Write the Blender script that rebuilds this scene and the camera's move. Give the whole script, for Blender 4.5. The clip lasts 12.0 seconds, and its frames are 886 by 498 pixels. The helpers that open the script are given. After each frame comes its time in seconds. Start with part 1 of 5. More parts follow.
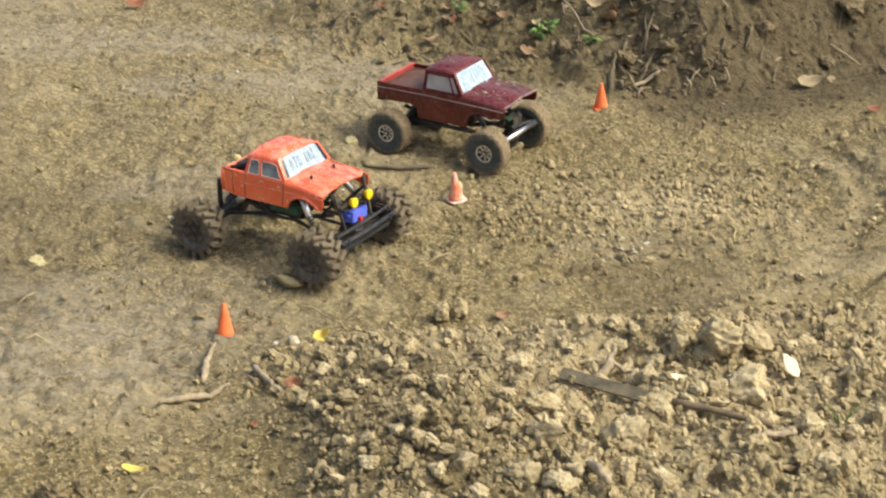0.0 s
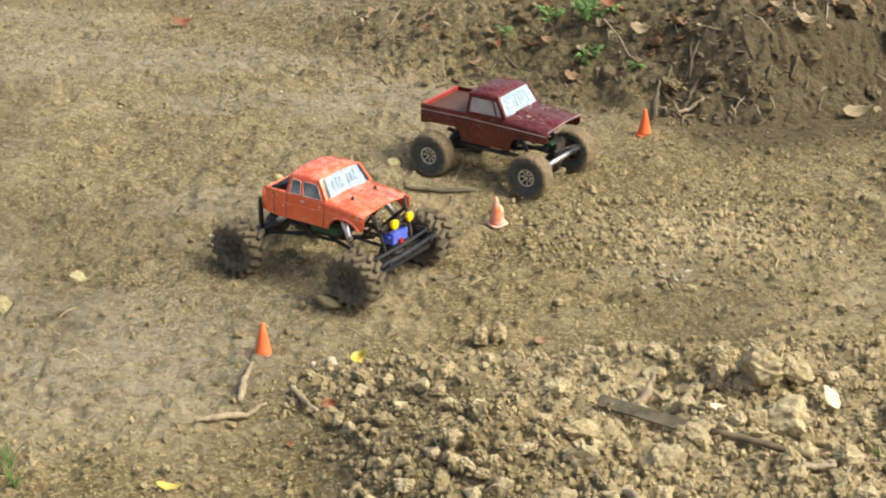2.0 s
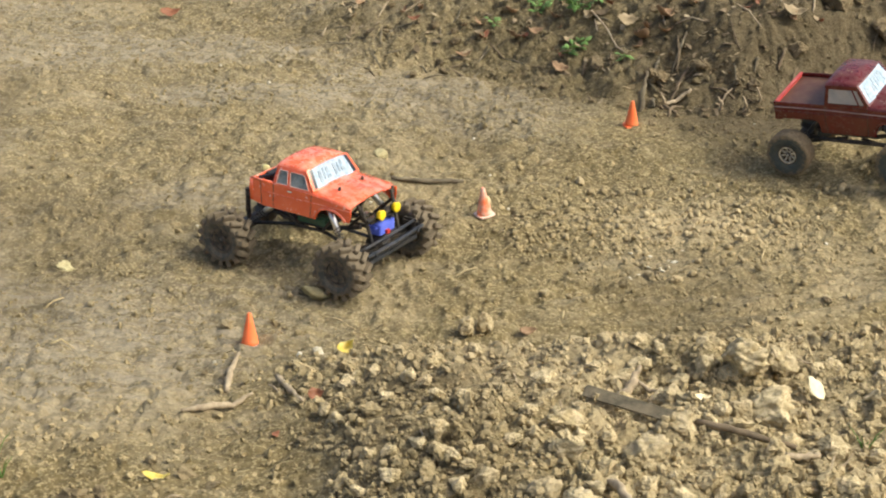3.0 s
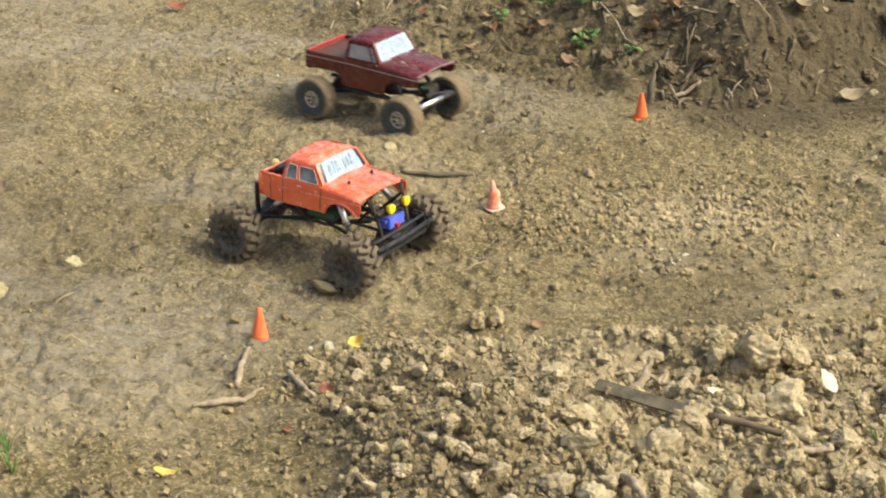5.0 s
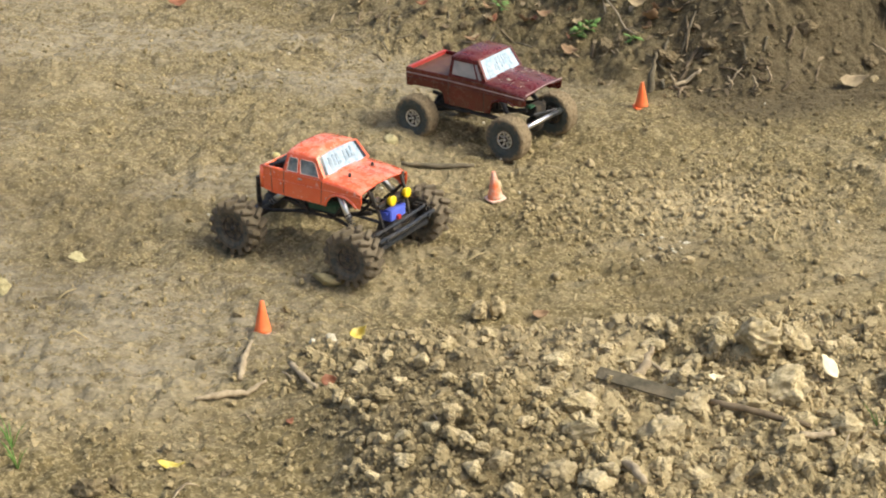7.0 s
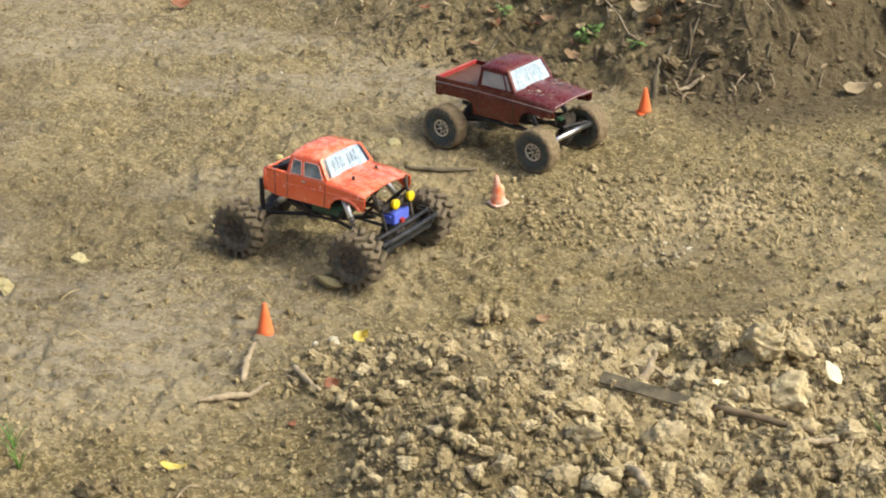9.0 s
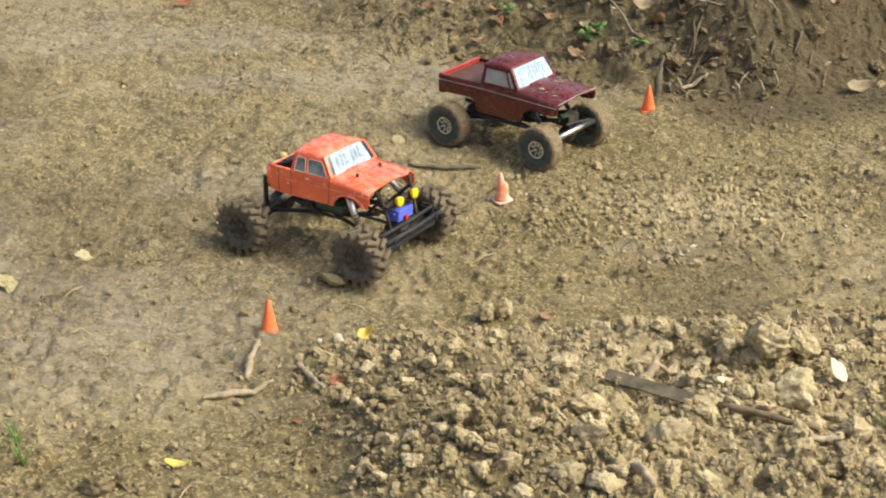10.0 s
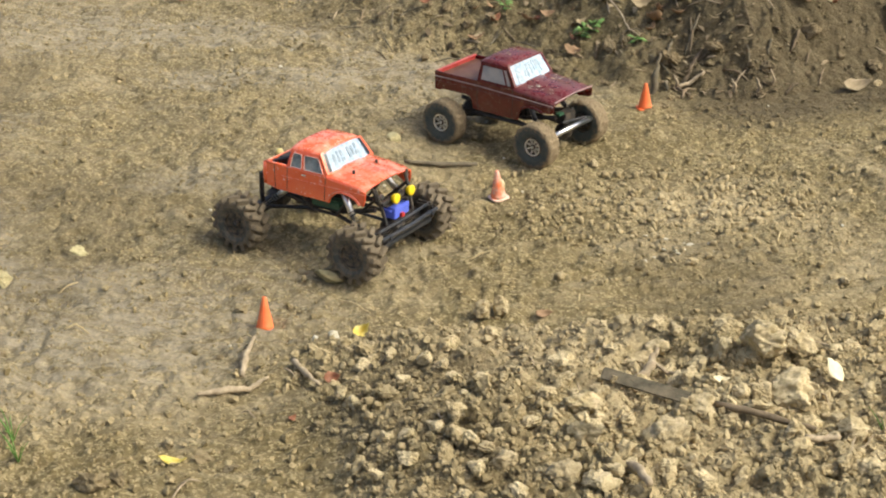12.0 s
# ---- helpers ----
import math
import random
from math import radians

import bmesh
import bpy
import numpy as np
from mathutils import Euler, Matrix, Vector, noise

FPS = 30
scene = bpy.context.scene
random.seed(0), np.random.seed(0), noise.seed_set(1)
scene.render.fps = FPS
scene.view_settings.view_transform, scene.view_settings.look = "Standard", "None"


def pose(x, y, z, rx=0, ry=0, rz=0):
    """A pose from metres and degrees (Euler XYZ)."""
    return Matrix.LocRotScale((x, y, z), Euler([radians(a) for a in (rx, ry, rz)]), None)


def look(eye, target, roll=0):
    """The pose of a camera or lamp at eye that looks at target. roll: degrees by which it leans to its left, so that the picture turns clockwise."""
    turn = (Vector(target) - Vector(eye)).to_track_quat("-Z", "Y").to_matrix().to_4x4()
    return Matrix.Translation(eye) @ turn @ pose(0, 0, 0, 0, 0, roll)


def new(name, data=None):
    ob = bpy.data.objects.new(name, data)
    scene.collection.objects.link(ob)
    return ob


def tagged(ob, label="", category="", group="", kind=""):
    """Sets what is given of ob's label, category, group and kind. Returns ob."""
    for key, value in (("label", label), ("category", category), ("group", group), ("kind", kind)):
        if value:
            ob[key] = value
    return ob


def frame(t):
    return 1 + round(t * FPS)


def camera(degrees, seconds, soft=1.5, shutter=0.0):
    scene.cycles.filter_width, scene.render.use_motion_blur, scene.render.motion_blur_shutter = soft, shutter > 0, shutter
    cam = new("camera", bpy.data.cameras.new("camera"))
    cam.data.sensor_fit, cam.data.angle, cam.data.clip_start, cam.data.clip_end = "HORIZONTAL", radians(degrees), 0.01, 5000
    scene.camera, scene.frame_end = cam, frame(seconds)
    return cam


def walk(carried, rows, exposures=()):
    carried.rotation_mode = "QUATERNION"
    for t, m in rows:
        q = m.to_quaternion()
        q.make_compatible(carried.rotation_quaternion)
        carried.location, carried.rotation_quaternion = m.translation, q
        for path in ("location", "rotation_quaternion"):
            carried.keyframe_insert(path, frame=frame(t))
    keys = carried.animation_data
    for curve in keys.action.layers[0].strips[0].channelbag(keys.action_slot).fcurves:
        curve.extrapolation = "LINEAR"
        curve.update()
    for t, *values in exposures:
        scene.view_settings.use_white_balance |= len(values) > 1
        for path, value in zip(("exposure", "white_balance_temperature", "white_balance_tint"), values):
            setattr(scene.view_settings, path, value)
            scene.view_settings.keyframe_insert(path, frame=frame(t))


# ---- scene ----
# The camera: a long lens, held by hand at standing height, about four metres from the trucks.
cam = camera(28.3, 12.0, soft=1.95, shutter=0.5)


def aim(x, y, z, pan, down, lean):
    return pose(x, y, z, 90 - down, 0, pan) @ pose(0, 0, 0, 0, 0, lean)


walk(cam, [
    (0.0, aim(0.0142, -3.8297, 1.7563, -1.195, 24.714, -0.502)),
    (0.2, aim(0.0100, -3.8268, 1.7557, -0.870, 24.370, -0.290)),
    (0.5, aim(0.0061, -3.8234, 1.7546, -0.112, 24.261, 0.036)),
    (1.0, aim(0.0158, -3.8237, 1.7558, 0.141, 23.973, 0.433)),
    (1.5, aim(0.0165, -3.8216, 1.7511, 0.298, 23.852, 0.109)),
    (2.0, aim(0.0164, -3.8194, 1.7508, 0.267, 23.938, 0.039)),
    (2.5, aim(0.0085, -3.8176, 1.7482, 0.079, 24.075, 0.107)),
    (3.0, aim(0.0224, -3.8258, 1.7522, -0.112, 24.222, 0.303)),
    (3.2, aim(0.0200, -3.8238, 1.7517, -0.385, 24.280, 0.300)),
    (4.8, aim(0.0150, -3.8138, 1.7517, -0.060, 24.545, 0.000)),
    (5.0, aim(0.0146, -3.8139, 1.7513, 0.126, 24.488, -0.025)),
    (5.5, aim(0.0225, -3.8157, 1.7454, 0.257, 24.447, -0.198)),
    (6.0, aim(0.0220, -3.8159, 1.7444, 0.183, 24.534, -0.683)),
    (6.5, aim(0.0239, -3.8194, 1.7482, 0.307, 24.663, -0.826)),
    (7.0, aim(0.0281, -3.8253, 1.7491, 0.388, 24.682, -0.873)),
    (9.0, aim(0.0154, -3.8246, 1.7451, 0.301, 24.515, -0.410)),
    (9.5, aim(0.0105, -3.8231, 1.7417, 0.350, 24.527, -0.487)),
    (10.0, aim(0.0071, -3.8229, 1.7396, 0.317, 24.540, -0.367)),
    (10.5, aim(0.0036, -3.8240, 1.7451, 0.162, 24.547, -0.086)),
    (11.0, aim(0.0000, -3.8218, 1.7417, 0.000, 24.500, -0.000)),
    (11.5, aim(-0.0015, -3.8175, 1.7378, -0.007, 24.518, 0.186)),
    (12.0, aim(0.0020, -3.8145, 1.7392, 0.101, 24.671, -0.014)),
])

# ---- light: hazy daylight, the sun fairly high on the right-hand side ----
SUN_FROM = Vector((0.66, -0.16, 0.74)).normalized()
scene.view_settings.exposure = 0.36
world = bpy.data.worlds.new("world")
scene.world = world
world.use_nodes = True
wt = world.node_tree
wt.nodes.clear()
sky = wt.nodes.new("ShaderNodeTexSky")
sky.sky_type = "NISHITA"
sky.sun_disc = False
sky.sun_elevation = math.asin(SUN_FROM.z)
sky.sun_rotation = math.atan2(SUN_FROM.x, SUN_FROM.y)
sky.air_density, sky.dust_density, sky.ozone_density = 1.0, 6.5, 0.6
back = wt.nodes.new("ShaderNodeBackground")
back.inputs["Strength"].default_value = 0.15
world_out = wt.nodes.new("ShaderNodeOutputWorld")
wt.links.new(sky.outputs[0], back.inputs["Color"])
wt.links.new(back.outputs[0], world_out.inputs["Surface"])
sun = new("sun", bpy.data.lights.new("sun", "SUN"))
sun.data.energy, sun.data.angle, sun.data.color = 1.75, radians(22), (0.965, 1.0, 0.82)
sun.matrix_world = look(SUN_FROM * 10, (0, 0, 0))


# ---- materials ----
class Nodes:
    def __init__(self, name):
        self.mat = bpy.data.materials.new(name)
        self.mat.use_nodes = True
        self.t = self.mat.node_tree
        self.bsdf = self.t.nodes["Principled BSDF"]
        self.coord = self.t.nodes.new("ShaderNodeTexCoord").outputs["Object"]

    def put(self, slot, value):
        if isinstance(value, bpy.types.NodeSocket):
            self.t.links.new(value, slot)
        else:
            slot.default_value = value

    def noise(self, scale, detail=4, rough=0.6, vector=None):
        n = self.t.nodes.new("ShaderNodeTexNoise")
        self.put(n.inputs["Vector"], vector or self.coord)
        n.inputs["Scale"].default_value, n.inputs["Detail"].default_value, n.inputs["Roughness"].default_value = scale, detail, rough
        return n.outputs["Fac"]

    def cells(self, scale):
        """Crumbs: the distance from each one's middle, and a tone of its own."""
        n = self.t.nodes.new("ShaderNodeTexVoronoi")
        self.t.links.new(self.coord, n.inputs["Vector"])
        n.inputs["Scale"].default_value = scale
        sep = self.t.nodes.new("ShaderNodeSeparateColor")
        self.t.links.new(n.outputs["Color"], sep.inputs[0])
        return n.outputs["Distance"], sep.outputs[0]

    def ramp(self, fac, lo, hi):
        n = self.t.nodes.new("ShaderNodeMapRange")
        n.interpolation_type = "SMOOTHSTEP"
        self.put(n.inputs["Value"], fac)
        n.inputs["From Min"].default_value, n.inputs["From Max"].default_value = lo, hi
        return n.outputs["Result"]

    def math(self, op, a, b=0.0):
        n = self.t.nodes.new("ShaderNodeMath")
        n.operation = op
        self.put(n.inputs[0], a)
        self.put(n.inputs[1], b)
        return n.outputs[0]

    def mix(self, fac, a, b):
        n = self.t.nodes.new("ShaderNodeMix")
        n.data_type = "RGBA"
        self.put(n.inputs["Factor"], fac)
        self.put(n.inputs["A"], a if isinstance(a, bpy.types.NodeSocket) else (*a, 1))
        self.put(n.inputs["B"], b if isinstance(b, bpy.types.NodeSocket) else (*b, 1))
        return n.outputs["Result"]

    def bump(self, height, distance, strength=1.0, after=None):
        n = self.t.nodes.new("ShaderNodeBump")
        self.put(n.inputs["Height"], height)
        n.inputs["Distance"].default_value, n.inputs["Strength"].default_value = distance, strength
        if after:
            self.t.links.new(after, n.inputs["Normal"])
        return n.outputs["Normal"]

    def done(self, color, rough=0.5, metal=0.0, normal=None, **more):
        self.put(self.bsdf.inputs["Base Color"], color if isinstance(color, bpy.types.NodeSocket) else (*color, 1))
        self.put(self.bsdf.inputs["Roughness"], rough)
        self.put(self.bsdf.inputs["Metallic"], metal)
        if normal:
            self.t.links.new(normal, self.bsdf.inputs["Normal"])
        for key, value in more.items():
            self.put(self.bsdf.inputs[key.replace("_", " ")], value)
        return self.mat


def soil_material(name, islands=False):
    """Clayey soil: pale dry crumbs over damp brown, with dust and dark earth where the ground holds them, and bank
    mould deepened by painted shade.
    """
    n = Nodes(name)

    def field(key):
        a = n.t.nodes.new("ShaderNodeAttribute")
        a.attribute_name = key
        return a.outputs["Fac"]

    wet = n.ramp(n.noise(2.4, 5, 0.62), 0.34, 0.68)
    mid = n.ramp(n.noise(24, 7, 0.75), 0.30, 0.70)
    fine = n.ramp(n.noise(170, 5, 0.75), 0.33, 0.68)
    cell, tone = n.cells(62)
    small, small_tone = n.cells(170)
    dark = n.mix(mid, (0.130, 0.099, 0.045), (0.202, 0.157, 0.072))
    light = n.mix(mid, (0.182, 0.141, 0.066), (0.266, 0.211, 0.103))
    color = n.mix(wet, dark, light)
    color = n.mix(n.math("MULTIPLY", n.ramp(tone, 0.45, 1.0), 0.40), color, (0.400, 0.322, 0.168))
    color = n.mix(n.math("MULTIPLY", n.ramp(small_tone, 0.55, 1.0), 0.68), color, (0.510, 0.417, 0.230))
    color = n.mix(n.math("MULTIPLY", n.ramp(n.noise(75, 4, 0.7), 0.54, 0.68), 0.50), color, (0.110, 0.080, 0.042))
    # long pale smears where the surface has dried
    stretch = n.t.nodes.new("ShaderNodeMapping")
    n.t.links.new(n.coord, stretch.inputs["Vector"])
    stretch.inputs["Scale"].default_value = (1.0, 3.2, 1.0)
    smear = n.ramp(n.noise(3.6, 6, 0.66, stretch.outputs[0]), 0.50, 0.68)
    color = n.mix(n.math("MULTIPLY", smear, 0.45), color, (0.400, 0.335, 0.215))
    color = n.mix(n.math("MULTIPLY", n.ramp(n.noise(5.3, 5, 0.66, stretch.outputs[0]), 0.52, 0.70), 0.40), color, (0.158, 0.120, 0.064))
    if islands:
        r = n.t.nodes.new("ShaderNodeNewGeometry").outputs["Random Per Island"]
        color = n.mix(0.55, color, n.mix(r, (0.265, 0.210, 0.110), (0.530, 0.432, 0.250)))
    else:
        film = n.math("ADD", n.math("MULTIPLY", n.ramp(n.noise(13, 7, 0.72, stretch.outputs[0]), 0.34, 0.66), 0.65), n.math("MULTIPLY", mid, 0.25))
        color = n.mix(n.math("MULTIPLY", field("dust"), film), color, (0.380, 0.335, 0.254))
    color = n.mix(n.math("MULTIPLY", field("dry"), n.math("ADD", n.math("MULTIPLY", mid, 0.5), 0.3)), color, (0.540, 0.443, 0.270))
    color = n.mix(n.math("MULTIPLY", field("darker"), 0.25 if islands else 0.50), color, n.mix(mid, (0.098, 0.072, 0.038), (0.180, 0.138, 0.076)))
    # dark layered bank soil, deepened to carry the bank's shade in its colour
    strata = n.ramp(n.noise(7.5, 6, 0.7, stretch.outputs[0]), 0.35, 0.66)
    mould_shade = n.mix(strata, n.mix(fine, (0.064, 0.049, 0.027), (0.135, 0.106, 0.060)), n.mix(fine, (0.105, 0.083, 0.048), (0.190, 0.152, 0.091)))
    color = n.mix(n.math("MULTIPLY", field("humus_shade"), 0.72 if islands else 0.93), color, mould_shade)
    if islands:
        return n.done(color, 0.93, normal=n.bump(n.noise(300, 4, 0.7), 0.0010), Specular_IOR_Level=0.2)
    nrm = n.bump(n.noise(50, 6, 0.78), 0.0075)
    nrm = n.bump(n.math("SUBTRACT", 1.0, cell), 0.0050, 0.8, nrm)
    nrm = n.bump(n.noise(190, 4, 0.75), 0.0030, 0.9, nrm)
    return n.done(color, 0.93, normal=nrm, Specular_IOR_Level=0.2)


def clod_material(name, a, b):
    n = Nodes(name)
    r = n.t.nodes.new("ShaderNodeObjectInfo").outputs["Random"]
    n.coord = n.t.nodes.new("ShaderNodeNewGeometry").outputs["Position"]
    mid = n.ramp(n.noise(45, 6, 0.7), 0.33, 0.66)
    color = n.mix(mid, a, b)
    color = n.mix(n.math("MULTIPLY", n.ramp(n.noise(150, 4, 0.7), 0.50, 0.72), 0.4), color, (0.200, 0.150, 0.080))
    color = n.mix(n.math("MULTIPLY", r, 0.40), color, (0.235, 0.178, 0.100))
    nrm = n.bump(n.noise(110, 6, 0.75), 0.0040)
    nrm = n.bump(n.noise(380, 4, 0.7), 0.0010, after=nrm)
    return n.done(color, 0.93, normal=nrm, Specular_IOR_Level=0.2)


def plain(name, a, b, scale=40, rough=0.5, metal=0.0, relief=0.0, dust=0.0, **more):
    """A plain surface with two-tone variation, and dust that lies in patches."""
    n = Nodes(name)
    color = n.mix(n.ramp(n.noise(scale, 5, 0.65), 0.3, 0.7), a, b)
    if dust:
        lies = n.math("MULTIPLY", n.ramp(n.noise(scale * 0.6 + 11, 6, 0.75), 0.40, 0.66), dust)
        color = n.mix(lies, color, (0.30, 0.22, 0.135))
        rough = n.math("ADD", n.math("MULTIPLY", lies, 0.9 - rough), rough)
    return n.done(color, rough, metal, n.bump(n.noise(scale * 4, 4), relief) if relief else None, **more)


def tyre_material(name, radius, mud, pale, cake_from=0.74, film_of=0.5, rubber=(0.070, 0.071, 0.065)):
    """Dark rubber whose tread is caked with dry mud; the walls keep less of it."""
    n = Nodes(name)
    sep = n.t.nodes.new("ShaderNodeSeparateXYZ")
    n.t.links.new(n.coord, sep.inputs[0])
    r2 = n.math("ADD", n.math("MULTIPLY", sep.outputs["X"], sep.outputs["X"]), n.math("MULTIPLY", sep.outputs["Z"], sep.outputs["Z"]))
    out = n.ramp(n.math("ADD", n.math("SQRT", r2), n.math("MULTIPLY", n.math("SUBTRACT", n.noise(90, 4), 0.5), 0.03)), radius * cake_from, radius * (cake_from + 0.20))
    cake = n.math("MULTIPLY", out, mud)
    film = n.math("MULTIPLY", n.ramp(n.noise(45, 6, 0.75), 0.35, 0.7), film_of)
    color = n.mix(film, rubber, (0.21, 0.175, 0.125))
    color = n.mix(cake, color, n.mix(n.noise(130, 4), (0.11, 0.085, 0.052), pale))
    return n.done(color, 0.85, normal=n.bump(n.noise(220, 4), 0.002), Specular_IOR_Level=0.25)


def paint_material(name, color, deep, dust, spots, rough=0.28, veil=(0.50, 0.41, 0.30), coat=0.25, scuff=(0.42, 0.33, 0.22), shine=0.5):
    """Glossy painted shell with dust, splashes of mud and scuffs; the veil can also hold painted highlights."""
    n = Nodes(name)
    base = n.mix(n.ramp(n.noise(14, 4), 0.3, 0.7), deep, color)
    geo = n.t.nodes.new("ShaderNodeNewGeometry")
    sep = n.t.nodes.new("ShaderNodeSeparateXYZ")
    n.t.links.new(geo.outputs["Normal"], sep.inputs[0])
    up = n.ramp(sep.outputs["Z"], 0.2, 0.95)
    film = n.math("MULTIPLY", n.math("MULTIPLY", n.ramp(n.noise(38, 7, 0.78), 0.42, 0.68), dust), n.math("ADD", n.math("MULTIPLY", up, 0.88), 0.12))
    splash = n.math("MULTIPLY", n.ramp(n.noise(95, 3, 0.6), 0.62, 0.68), spots)
    c = n.mix(film, base, veil)
    c = n.mix(splash, c, scuff)
    r = n.math("ADD", n.math("MULTIPLY", n.math("MAXIMUM", film, splash), 0.5), rough)
    return n.done(c, r, 0, n.bump(n.noise(60, 3), 0.0006), Coat_Weight=coat, Coat_Roughness=0.09, Specular_IOR_Level=shine)


def litter_material():
    """Dead leaves and chips: each its own brown, tan or grey."""
    n = Nodes("leaf_litter")
    r = n.t.nodes.new("ShaderNodeNewGeometry").outputs["Random Per Island"]
    c = n.mix(n.ramp(r, 0.0, 0.6), (0.105, 0.078, 0.046), (0.27, 0.205, 0.125))
    c = n.mix(n.ramp(r, 0.62, 1.0), c, (0.46, 0.37, 0.23))
    c = n.mix(n.math("MULTIPLY", n.ramp(n.noise(120, 4), 0.45, 0.7), 0.5), c, (0.09, 0.065, 0.04))
    return n.done(c, 0.85, normal=n.bump(n.noise(260, 3), 0.001), Specular_IOR_Level=0.25)


